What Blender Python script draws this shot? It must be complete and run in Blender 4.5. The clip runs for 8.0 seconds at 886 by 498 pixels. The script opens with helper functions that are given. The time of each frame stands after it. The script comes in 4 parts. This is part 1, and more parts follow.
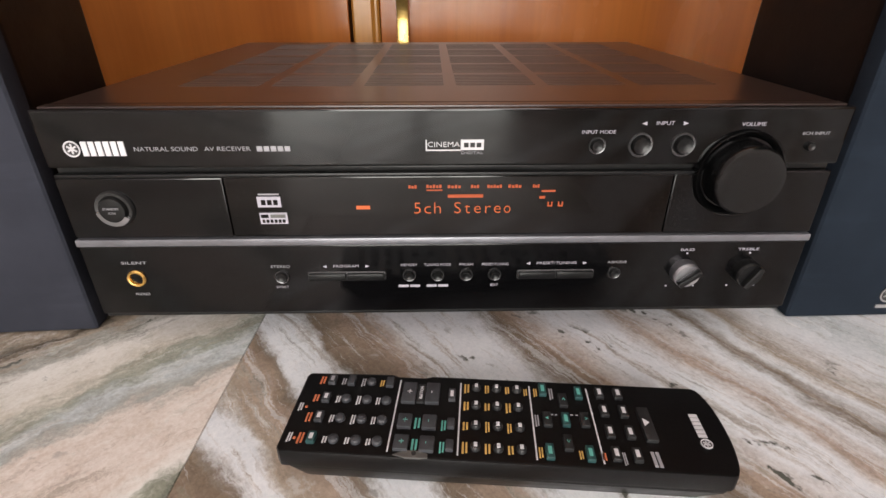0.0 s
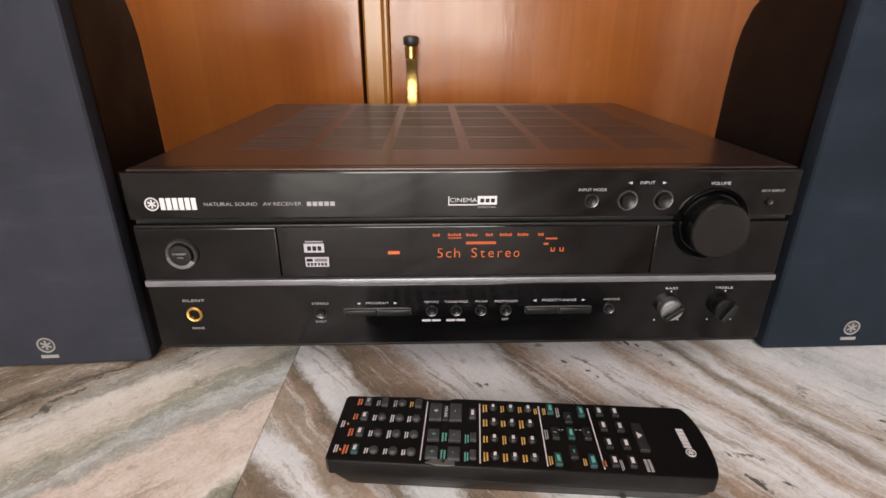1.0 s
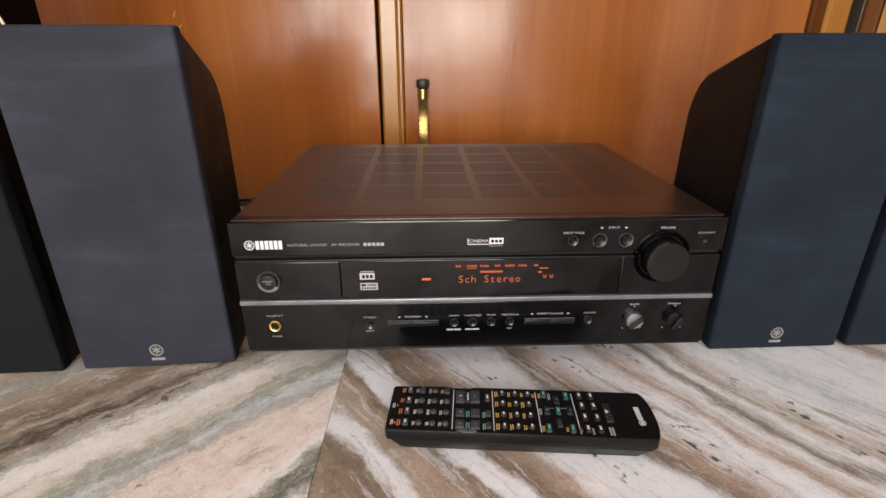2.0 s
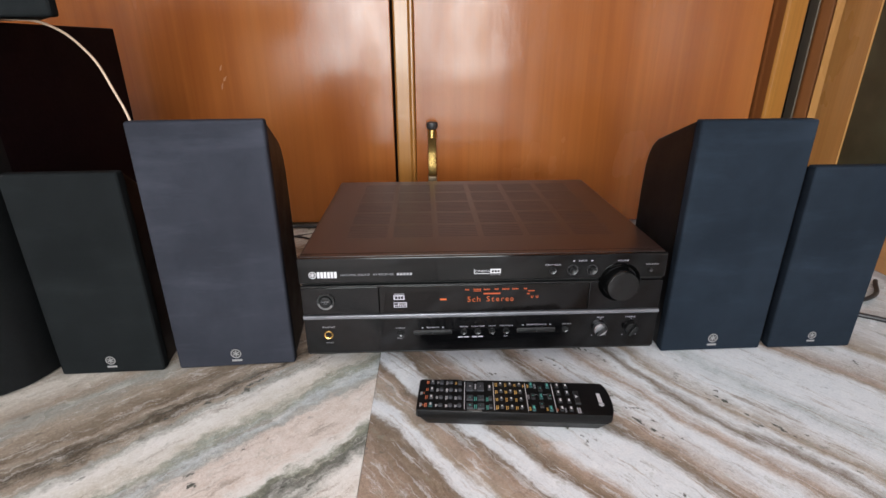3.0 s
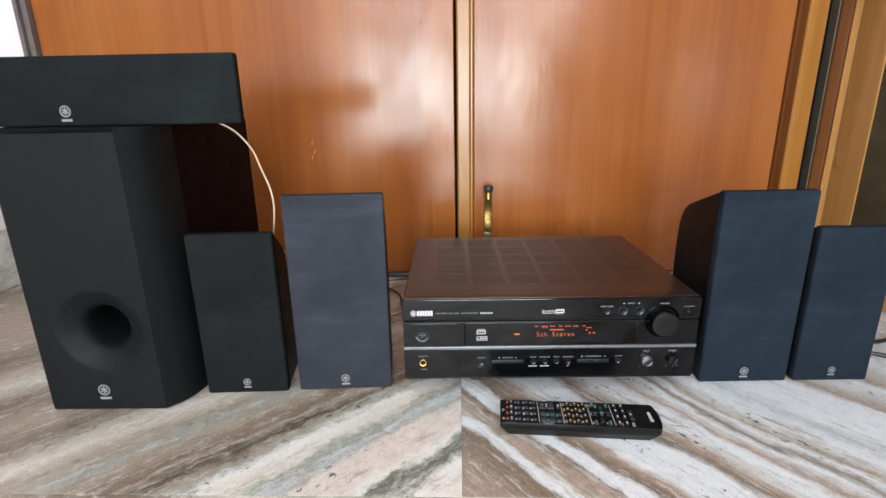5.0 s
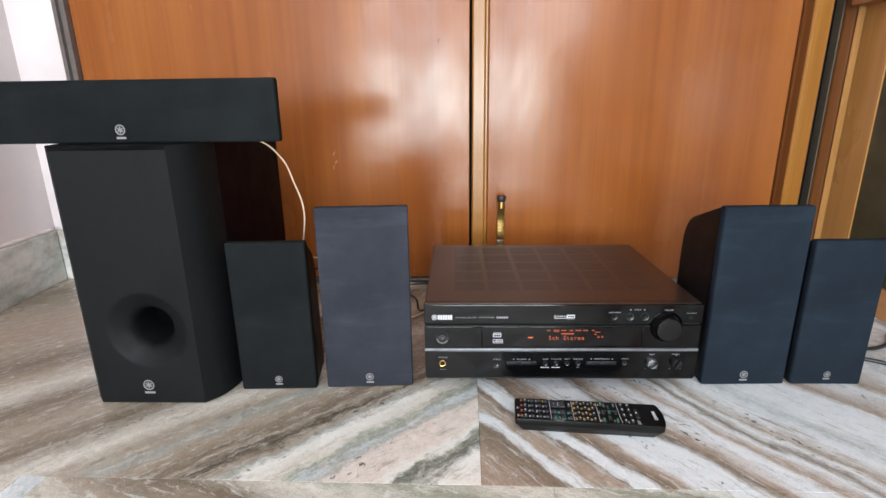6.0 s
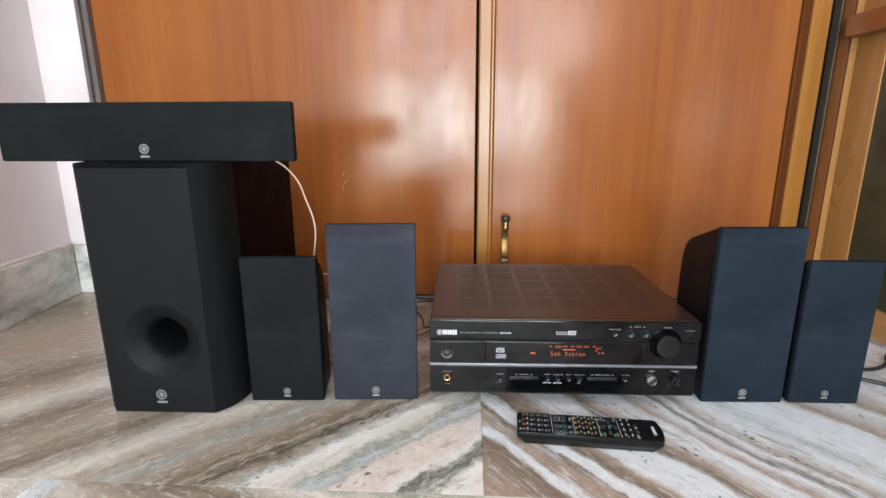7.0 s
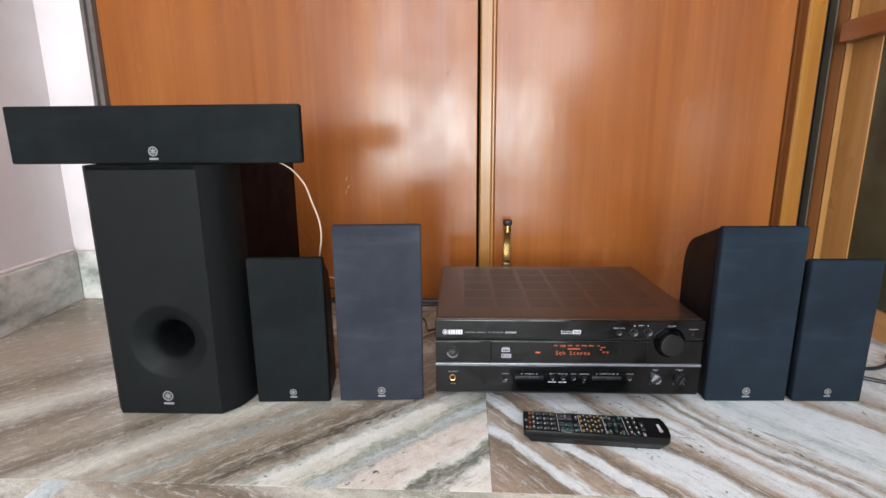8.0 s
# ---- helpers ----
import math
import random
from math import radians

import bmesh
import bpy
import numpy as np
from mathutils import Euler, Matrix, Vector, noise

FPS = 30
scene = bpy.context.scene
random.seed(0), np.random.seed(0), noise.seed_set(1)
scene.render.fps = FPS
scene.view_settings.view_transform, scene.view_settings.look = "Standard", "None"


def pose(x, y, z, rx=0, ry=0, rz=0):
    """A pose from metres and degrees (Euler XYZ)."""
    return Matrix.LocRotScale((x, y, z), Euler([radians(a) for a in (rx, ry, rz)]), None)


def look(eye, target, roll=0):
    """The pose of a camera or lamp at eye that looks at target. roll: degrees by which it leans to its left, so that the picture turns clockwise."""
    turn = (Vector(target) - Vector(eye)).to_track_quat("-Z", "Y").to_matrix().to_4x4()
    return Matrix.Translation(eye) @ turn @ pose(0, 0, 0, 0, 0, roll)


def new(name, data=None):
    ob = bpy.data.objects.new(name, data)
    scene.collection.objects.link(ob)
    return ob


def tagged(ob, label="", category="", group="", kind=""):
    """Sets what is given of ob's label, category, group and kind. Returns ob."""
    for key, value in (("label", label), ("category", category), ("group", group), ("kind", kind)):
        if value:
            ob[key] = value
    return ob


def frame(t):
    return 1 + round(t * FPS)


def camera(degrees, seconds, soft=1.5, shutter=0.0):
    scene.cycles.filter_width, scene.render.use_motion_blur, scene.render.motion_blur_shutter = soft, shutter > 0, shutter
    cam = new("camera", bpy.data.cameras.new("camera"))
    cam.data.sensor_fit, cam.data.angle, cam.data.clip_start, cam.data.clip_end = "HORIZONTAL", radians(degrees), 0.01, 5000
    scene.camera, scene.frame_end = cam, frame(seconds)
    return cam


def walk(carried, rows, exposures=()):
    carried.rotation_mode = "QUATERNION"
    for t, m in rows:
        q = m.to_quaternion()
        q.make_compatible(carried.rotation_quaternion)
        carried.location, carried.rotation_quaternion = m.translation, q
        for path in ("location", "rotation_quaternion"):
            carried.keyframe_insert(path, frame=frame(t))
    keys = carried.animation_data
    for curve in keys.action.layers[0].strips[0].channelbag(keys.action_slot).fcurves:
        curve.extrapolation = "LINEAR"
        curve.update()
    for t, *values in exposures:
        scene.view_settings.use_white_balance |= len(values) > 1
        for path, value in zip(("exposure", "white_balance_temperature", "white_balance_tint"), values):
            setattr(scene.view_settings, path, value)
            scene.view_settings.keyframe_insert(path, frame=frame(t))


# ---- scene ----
cam = camera(82.8, 8.0)
PATH = [
    (0, (-0.005, -0.25, 0.209), (-0.003, 1.524, -0.716), 0.0),
    (0.5, (-0.013, -0.269, 0.213), (-0.002, 1.551, -0.616), -0.0),
    (1, (-0.02, -0.294, 0.23), (-0.004, 1.549, -0.545), 0.1),
    (1.5, (-0.026, -0.334, 0.252), (-0.008, 1.519, -0.501), 0.0),
    (2.8, (-0.062, -0.494, 0.367), (-0.014, 1.347, -0.414), 0.1),
    (3, (-0.06, -0.518, 0.378), (-0.026, 1.335, -0.372), -0.2),
    (3.5, (-0.071, -0.568, 0.394), (-0.064, 1.318, -0.272), -1.0),
    (4, (-0.091, -0.602, 0.412), (-0.104, 1.296, -0.219), -1.1),
    (4.5, (-0.108, -0.635, 0.418), (-0.15, 1.277, -0.169), -1.2),
    (5, (-0.134, -0.662, 0.427), (-0.198, 1.256, -0.134), -1.0),
    (6.5, (-0.153, -0.734, 0.457), (-0.253, 1.191, -0.076), -0.5),
    (7, (-0.153, -0.745, 0.453), (-0.261, 1.196, -0.015), -0.2),
    (7.5, (-0.161, -0.755, 0.445), (-0.263, 1.195, 0.01), -0.2),
    (8, (-0.164, -0.757, 0.44), (-0.265, 1.194, 0.01), -0.4),
]
walk(cam, [(t, look(eye, target, roll)) for t, eye, target, roll in PATH],
     [(0, -0.10, 6850, 13), (1.5, -0.14, 7150, 15), (3, -0.10, 6200, 9), (4.5, 0.10, 6020, 5), (5, 0.12, 6020, 5), (6.5, 0.04, 6020, 5), (8, 0.05, 6020, 5)])

# ---- world, light, exposure ----
world = bpy.data.worlds.new("world")
scene.world = world
world.use_nodes = True
wn = world.node_tree
sky = wn.nodes.new("ShaderNodeTexSky")
sky.sky_type, sky.sun_disc = "NISHITA", False
sky.sun_elevation, sky.sun_rotation = radians(50), radians(150)
wn.links.new(sky.outputs[0], wn.nodes["Background"].inputs[0])
wn.nodes["Background"].inputs[1].default_value = 0.12

ROOM = dict(x0=-1.29, x1=2.3, y0=-3.4, y1=0.585, top=2.7)   # inner faces
WIN = dict(x0=-1.2, x1=1.12, z0=0.06, z1=2.6)              # daylight opening behind the walk


def area_light(name, m, sx, sy, watts, colour):
    d = bpy.data.lights.new(name, "AREA")
    d.shape, d.size, d.size_y, d.energy, d.color = "RECTANGLE", sx, sy, watts, colour
    o = new(name, d)
    o.matrix_world = m
    return o


def window_light(name, x0, x1, z0, z1, watts, colour):
    mid = ((x0 + x1) / 2, ROOM["y0"] - 0.06, (z0 + z1) / 2)
    return area_light(name, look(mid, (mid[0], 0, mid[2])), x1 - x0, z1 - z0, watts, colour)


# bright open lower half of the window, drawn blind above it
window_light("window_daylight", -1.15, 0.62, 0.10, 0.94, 106, (0.95, 1.0, 0.97))
window_light("blind_daylight", -1.15, 1.07, 0.97, 2.55, 104, (1.0, 0.94, 0.95))


# ---- materials ----
class Nodes:
    """A small wrapper for node materials."""

    def __init__(self, name):
        self.mat = bpy.data.materials.new(name)
        self.mat.use_nodes = True
        self.t = self.mat.node_tree
        self.b = self.t.nodes["Principled BSDF"]

    def add(self, kind, **values):
        n = self.t.nodes.new("ShaderNode" + kind)
        for k, v in values.items():
            n.inputs[k].default_value = v
        return n

    def link(self, a, b):
        self.t.links.new(a, b)

    def set(self, **values):
        for k, v in values.items():
            self.b.inputs[k.replace("_", " ")].default_value = v
        return self

    def coords(self, scale=(1, 1, 1), turn=(0, 0, 0), kind="Object"):
        tc, mp = self.add("TexCoord"), self.add("Mapping")
        mp.inputs["Scale"].default_value, mp.inputs["Rotation"].default_value = scale, turn
        self.link(tc.outputs[kind], mp.inputs["Vector"])
        return mp.outputs[0]

    def noise(self, vector, scale, detail=4.0, rough=0.55):
        n = self.add("TexNoise", Scale=scale, Detail=detail, Roughness=rough)
        self.link(vector, n.inputs["Vector"])
        return n.outputs["Fac"]

    def ramp(self, fac, stops, smooth=False):
        r = self.add("ValToRGB")
        if smooth:
            r.color_ramp.interpolation = "EASE"
        e = r.color_ramp.elements
        while len(e) < len(stops):
            e.new(0.5)
        for el, (p, c) in zip(e, stops):
            el.position, el.color = p, (*c, 1) if len(c) == 3 else c
        self.link(fac, r.inputs[0])
        return r.outputs[0]

    def mix(self, fac, a, b, blend="MIX"):
        m = self.add("Mix")
        m.data_type, m.blend_type = "RGBA", blend
        for s, v in ((m.inputs[0], fac), (m.inputs[6], a), (m.inputs[7], b)):
            if isinstance(v, (int, float)):
                s.default_value = v
            elif isinstance(v, tuple):
                s.default_value = (*v, 1)
            else:
                self.link(v, s)
        return m.outputs[2]

    def math(self, op, a, b=0.0, c=0.0):
        m = self.add("Math")
        m.operation = op
        for s, v in zip(m.inputs, (a, b, c)):
            if isinstance(v, (int, float)):
                s.default_value = v
            else:
                self.link(v, s)
        return m.outputs[0]

    def bump(self, height, strength=0.2, distance=0.002, base=None):
        b = self.add("Bump", Strength=strength, Distance=distance)
        self.link(height, b.inputs["Height"])
        if base is not None:
            self.link(base, b.inputs["Normal"])
        return b.outputs[0]

    def span(self, v, a, b, c=0.0, d=1.0):
        m = self.add("MapRange")
        for i, x in enumerate((a, b, c, d)):
            m.inputs[i + 1].default_value = x
        self.link(v, m.inputs[0])
        return m.outputs[0]


def plain(name, colour, rough=0.5, metal=0.0, vary=0.15, scale=60.0, bump=0.0, coat=0.0, spec=0.5, patch=0.07):
    n = Nodes(name)
    c = n.coords()
    f = n.noise(c, scale, 5)
    lo = tuple(x * (1 - vary) for x in colour)
    hi = tuple(min(1, x * (1 + vary)) for x in colour)
    n.link(n.ramp(f, [(0.3, lo), (0.7, hi)]), n.b.inputs["Base Color"])
    big = n.noise(c, scale * 0.13, 3)
    n.link(n.span(big, 0.3, 0.7, max(0.02, rough - patch), min(1, rough + patch)), n.b.inputs["Roughness"])
    n.set(Metallic=metal, Coat_Weight=coat, Specular_IOR_Level=spec)
    if bump:
        n.link(n.bump(f, bump, 0.0006), n.b.inputs["Normal"])
    return n.mat


def glow(name, colour, strength):
    n = Nodes(name)
    n.set(Base_Color=(*[x * 0.3 for x in colour], 1), Emission_Color=(*colour, 1), Emission_Strength=strength, Roughness=0.5)
    return n.mat


def wood(name, dark, mid, light, rough=0.2, coat=0.3, axis="z", grain=1.0, wave=0.0, pores=0.3):
    """Varnished veneer: long grain along one axis, broad flames, pores, a slightly uneven gloss."""
    n = Nodes(name)
    s = {"z": (14, 14, 0.7), "y": (14, 0.7, 14), "x": (0.7, 14, 14)}[axis]
    c = n.coords(s)
    broad = n.noise(c, 1.1 * grain, 5, 0.6)
    fine = n.noise(n.coords(tuple(k * (9 if k > 1 else 2) for k in s)), 1.0 * grain, 4, 0.7)
    patch = n.noise(n.coords(), 2.2, 2)
    col = n.ramp(broad, [(0.28, dark), (0.5, mid), (0.74, light)])
    col = n.mix(n.span(fine, 0.40, 0.66, 0.0, pores), col, tuple(k * 0.62 for k in dark))
    col = n.mix(n.span(patch, 0.35, 0.7, 0.0, 0.35), col, mid)
    n.link(col, n.b.inputs["Base Color"])
    smear = n.noise(n.coords((1, 1, 0.5)), 7.0, 4)
    n.link(n.span(smear, 0.3, 0.75, rough - 0.05, rough + 0.12), n.b.inputs["Roughness"])
    n.set(Coat_Weight=coat, Coat_Roughness=rough * (0.62 if wave else 0.45), Specular_IOR_Level=0.22 if wave else 0.35)
    norm = n.bump(fine, 0.05, 0.0006)
    if wave:
        norm = n.bump(n.noise(n.coords((1, 1, 0.45)), 4.5, 2), 0.10 * wave, 0.008, norm)
        norm = n.bump(n.noise(n.coords((1, 1, 0.6)), 14.0, 2, 0.5), 0.13 * wave, 0.0030, norm)
        norm = n.bump(n.noise(n.coords((1, 1, 0.5)), 110.0, 4, 0.65), 0.26 * wave, 0.0006, norm)
        polish = n.noise(n.coords((1, 1, 0.6)), 6.5, 5, 0.68)
        n.link(n.span(polish, 0.40, 0.60, coat * 0.35, coat * 1.6), n.b.inputs["Coat Weight"])
        n.link(norm, n.b.inputs["Coat Normal"])
    n.link(norm, n.b.inputs["Normal"])
    return n.mat


WHITE, CREAM, PINK = (0.73, 0.725, 0.69), (0.60, 0.575, 0.51), (0.65, 0.585, 0.53)
BROWN, DEEP, TAN = (0.180, 0.142, 0.102), (0.080, 0.066, 0.048), (0.345, 0.292, 0.230)
ROSE, CHALK = (0.36, 0.28, 0.22), (0.67, 0.705, 0.73)
GREY, GREEN, SLATE, ICE = (0.33, 0.34, 0.31), (0.27, 0.29, 0.23), (0.10, 0.105, 0.09), (0.51, 0.56, 0.575)


def marble(name, turn, lo, hi, bands, seed=0.0, streak=0.5, wander=1.0, white=WHITE, blots=0.55, ragged=1.0, long=0.7):
    """Polished banded marble. Across the veins runs u, from lo to hi metres, with the broad bands laid along it."""
    n = Nodes(name)
    tc = n.add("TexCoord")
    mp = n.add("Mapping")
    mp.vector_type = "TEXTURE"
    mp.inputs["Rotation"].default_value = (0, 0, radians(turn))
    mp.inputs["Location"].default_value = (0, 0, 0)
    n.link(tc.outputs["Object"], mp.inputs["Vector"])
    sep = n.add("SeparateXYZ")
    n.link(mp.outputs[0], sep.inputs[0])          # x along the veins, -y across them
    along, across = sep.outputs[0], n.math("MULTIPLY", sep.outputs[1], -1.0)
    # the bedding itself is crumpled
    crumple = n.math("MULTIPLY_ADD", n.noise(mp.outputs[0], 7.0, 3, 0.5), 0.022 * wander, -0.011 * wander)
    crumple = n.math("ADD", crumple, n.math("MULTIPLY_ADD", n.noise(mp.outputs[0], 42.0, 6, 0.7), 0.024 * ragged, -0.012 * ragged))
    across = n.math("ADD", across, crumple)

    def stretched(ka, kc, off):
        cb = n.add("CombineXYZ")
        n.link(n.math("MULTIPLY_ADD", along, ka, off + seed), cb.inputs[0])
        n.link(n.math("MULTIPLY_ADD", across, kc, off * 1.7), cb.inputs[1])
        return cb.outputs[0]

    slow = n.noise(stretched(3.2, 5.0, 3.1), 1.0, 3, 0.5)
    mid = n.noise(stretched(9, 26, 7.7), 1.0, 7, 0.7)
    rag = n.noise(stretched(60, 170, 2.9), 1.0, 6, 0.75)
    u = n.math("ADD", across, n.math("MULTIPLY_ADD", slow, 0.070 * wander, -0.035 * wander))
    u = n.math("ADD", u, n.math("MULTIPLY_ADD", mid, 0.075 * ragged, -0.0375 * ragged))
    u = n.math("ADD", u, n.math("MULTIPLY_ADD", rag, 0.024 * ragged, -0.012 * ragged))
    f = n.math("PINGPONG", n.math("DIVIDE", n.math("SUBTRACT", u, lo), hi - lo), 1.0)
    col = n.ramp(f, [((p - lo) / (hi - lo), c) for p, c in bands])
    # streaks along the veins, broad to fine
    s1 = n.noise(stretched(20 * long, 120, 1.3), 1.0, 9, 0.78)
    s2 = n.noise(stretched(11 * long, 55, 9.2), 1.0, 9, 0.76)
    s3 = n.noise(stretched(16 * long, 70, 21.0), 1.0, 9, 0.76)
    s4 = n.noise(stretched(40 * long, 230, 31.0), 1.0, 6, 0.7)
    col = n.mix(n.span(s2, 0.555, 0.60, 0.0, streak), col, TAN)
    col = n.mix(n.span(s2, 0.60, 0.625, 0.0, streak), col, BROWN)
    col = n.mix(n.span(s1, 0.54, 0.575, 0.0, streak), col, white)
    col = n.mix(n.span(s1, 0.385, 0.42, streak * 0.8, 0.0), col, BROWN)
    col = n.mix(n.span(s3, 0.585, 0.61, 0.0, streak * 0.9), col, GREY)
    col = n.mix(n.span(s3, 0.63, 0.65, 0.0, streak * 1.1), col, SLATE)
    col = n.mix(n.span(s4, 0.57, 0.62, 0.0, streak * 0.55), col, TAN)
    col = n.mix(n.span(s4, 0.37, 0.43, streak * 0.3, 0.0), col, white)
    # cloudy crystals, specks and hairline cracks
    cloud = n.noise(mp.outputs[0], 60, 8, 0.8)
    col = n.mix(0.8, col, n.ramp(cloud, [(0.25, (0.32, 0.31, 0.30)), (0.5, (0.5, 0.5, 0.5)), (0.75, (0.66, 0.66, 0.65))]), "OVERLAY")
    grain = n.noise(mp.outputs[0], 420, 3, 0.7)
    col = n.mix(0.45, col, n.ramp(grain, [(0.3, (0.30, 0.30, 0.30)), (0.5, (0.5, 0.5, 0.5)), (0.7, (0.68, 0.68, 0.68))]), "OVERLAY")
    speck = n.noise(stretched(70, 120, 5.0), 1.0, 3, 0.5)
    near_vein = n.noise(stretched(4, 16, 15.0), 1.0, 3)
    sp = n.math("MULTIPLY", n.span(speck, 0.61, 0.66), n.span(near_vein, 0.54, 0.62))
    col = n.mix(sp, col, SLATE)
    blot = n.noise(stretched(26, 44, 41.0), 1.0, 6, 0.7)
    col = n.mix(n.span(blot, 0.60, 0.66, 0.0, blots), col, GREEN)
    col = n.mix(n.span(blot, 0.34, 0.40, blots, 0.0), col, white)
    rust = n.noise(mp.outputs[0], 11, 3)
    col = n.mix(n.span(rust, 0.70, 0.78, 0.0, 0.35), col, (0.42, 0.22, 0.09))
    n.link(col, n.b.inputs["Base Color"])
    gl = n.noise(mp.outputs[0], 5, 4)
    n.link(n.span(gl, 0.3, 0.7, 0.17, 0.33), n.b.inputs["Roughness"])
    n.link(n.bump(cloud, 0.03, 0.001), n.b.inputs["Normal"])
    n.set(Specular_IOR_Level=0.45)
    return n.mat


def stained(name):
    """Dull grey marble skirting: cloudy pale and greenish patches, brown damp stains."""
    n = Nodes(name)
    c = n.coords()
    cloud = n.noise(n.coords((1, 0.7, 1.6)), 9.0, 7, 0.62)
    col = n.ramp(cloud, [(0.34, (0.24, 0.255, 0.22)), (0.46, (0.46, 0.465, 0.44)), (0.56, (0.60, 0.59, 0.56)), (0.70, (0.72, 0.69, 0.66))])
    col = n.mix(n.span(n.noise(c, 6.0, 6, 0.65), 0.54, 0.66, 0.0, 0.7), col, (0.28, 0.22, 0.14))
    col = n.mix(0.5, col, n.ramp(n.noise(c, 70, 5, 0.7), [(0.3, (0.36, 0.36, 0.36)), (0.7, (0.62, 0.62, 0.62))]), "OVERLAY")
    n.link(col, n.b.inputs["Base Color"])
    n.link(n.span(cloud, 0.3, 0.7, 0.34, 0.55), n.b.inputs["Roughness"])
    n.link(n.bump(n.noise(c, 24, 5), 0.2, 0.002), n.b.inputs["Normal"])
    return n.mat


MARBLE_WARM = marble("marble_warm", 43, -1.15, 0.10, [
    (-1.15, BROWN), (-1.00, TAN), (-0.90, ROSE), (-0.80, TAN), (-0.72, BROWN), (-0.66, TAN), (-0.60, CREAM), (-0.54, BROWN), (-0.46, TAN), (-0.405, BROWN),
    (-0.35, CREAM), (-0.31, TAN), (-0.285, GREY), (-0.262, TAN), (-0.228, BROWN), (-0.215, TAN), (-0.198, DEEP), (-0.184, TAN), (-0.174, GREY), (-0.160, WHITE),
    (-0.128, CREAM), (-0.117, GREEN), (-0.104, ICE), (-0.093, GREY), (-0.083, PINK), (-0.042, PINK), (-0.028, WHITE), (-0.019, GREEN), (-0.010, SLATE), (0.000, GREY),
    (0.012, WHITE), (0.1, PINK)], 0.0, 0.30, 0.55, blots=0.35)
MARBLE_COOL = marble("marble_cool", -53, -0.75, 0.22, [
    (-0.75, CHALK), (-0.60, ICE), (-0.50, CHALK), (-0.42, TAN), (-0.40, CHALK), (-0.345, ROSE), (-0.33, CHALK), (-0.265, CHALK), (-0.237, ICE), (-0.205, CHALK),
    (-0.178, TAN), (-0.166, CHALK), (-0.152, BROWN), (-0.140, CHALK), (-0.122, ROSE), (-0.108, CHALK), (-0.090, CHALK), (-0.070, ROSE), (-0.055, BROWN), (-0.042, CHALK),
    (0.014, CHALK), (0.028, ROSE), (0.050, BROWN), (0.057, CHALK), (0.078, CHALK), (0.084, BROWN), (0.096, ROSE), (0.116, TAN), (0.122, CHALK), (0.138, CHALK),
    (0.145, BROWN), (0.22, ROSE)], 4.0, 0.44, 1.1, CHALK, 0.35, 0.5, 0.4)
MARBLE_EDGE = marble("marble_border", -20, -0.9, 0.6, [
    (-0.9, TAN), (-0.6, GREY), (-0.45, BROWN), (-0.3, CREAM), (-0.2, GREEN), (-0.10, TAN), (-0.05, GREEN), (0.05, CREAM), (0.12, WHITE), (0.17, GREEN), (0.22, CREAM), (0.27, GREEN), (0.32, CREAM), (0.365, BROWN), (0.41, TAN), (0.45, CREAM), (0.49, BROWN), (0.54, GREEN), (0.6, TAN)], 9.0, 0.5)
MARBLE_GREY = stained("marble_grey")
SEALANT = plain("sealant_pink", (0.60, 0.52, 0.49), 0.6, vary=0.12, scale=30, bump=0.1)

DOOR_WOOD = wood("door_veneer", (0.190, 0.0535, 0.0115), (0.255, 0.0810, 0.0175), (0.305, 0.110, 0.026), 0.20, 0.26, wave=1.0, pores=0.22, grain=0.8)
FRAME_WOOD = wood("frame_wood", (0.20, 0.080, 0.014), (0.30, 0.13, 0.024), (0.37, 0.175, 0.038), 0.3, 0.3)
DARK_WOOD = wood("frame_wood_dark", (0.055, 0.017, 0.006), (0.080, 0.026, 0.008), (0.105, 0.036, 0.011), 0.5, 0.0)
RAIL_WOOD = wood("rail_wood", (0.14, 0.045, 0.014), (0.22, 0.075, 0.022), (0.28, 0.11, 0.03), 0.3, 0.3, axis="y")
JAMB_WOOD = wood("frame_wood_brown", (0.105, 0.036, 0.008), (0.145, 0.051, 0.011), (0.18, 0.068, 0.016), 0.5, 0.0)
GREY_WOOD = wood("bead_wood", (0.07, 0.058, 0.044), (0.10, 0.082, 0.06), (0.13, 0.105, 0.075), 0.45, 0.0)
STILE_WOOD = wood("stile_wood", (0.29, 0.135, 0.035), (0.40, 0.20, 0.060), (0.48, 0.26, 0.085), 0.3, 0.25)
PALE_WOOD = wood("board_wood", (0.34, 0.17, 0.06), (0.44, 0.23, 0.085), (0.52, 0.30, 0.12), 0.35, 0.2, axis="y")
PAINT = plain("wall_paint", (0.66, 0.605, 0.61), 0.75, vary=0.08, scale=5, bump=0.08)
SKY_BLOCKER = plain("sky_blocker_cloth", (0.62, 0.50, 0.50), 0.9, vary=0.05, scale=20)
CEIL = plain("ceiling_paint", (0.8, 0.8, 0.79), 0.85, vary=0.03, scale=9)
HOLE = plain("port_black", (0.0022, 0.0023, 0.0025), 0.8, spec=0.1)
# near-black fill: the shade inside gaps is put into its colour
GAP_SHADE = plain("gap_shade", (0.010, 0.0098, 0.0095), 0.7, spec=0.15)
SCUFF = plain("scuff_pale", (0.30, 0.14, 0.06), 0.6)
BRONZE = plain("bronze_profile", (0.17, 0.15, 0.14), 0.4, 0.5)
BRASS = plain("brass", (0.55, 0.36, 0.12), 0.28, 1.0, scale=140, bump=0.15)
BRASS_PALE = plain("brass_worn", (0.66, 0.56, 0.36), 0.3, 1.0, scale=140, bump=0.2)
RUBBER = plain("black_rubber", (0.02, 0.02, 0.02), 0.5)
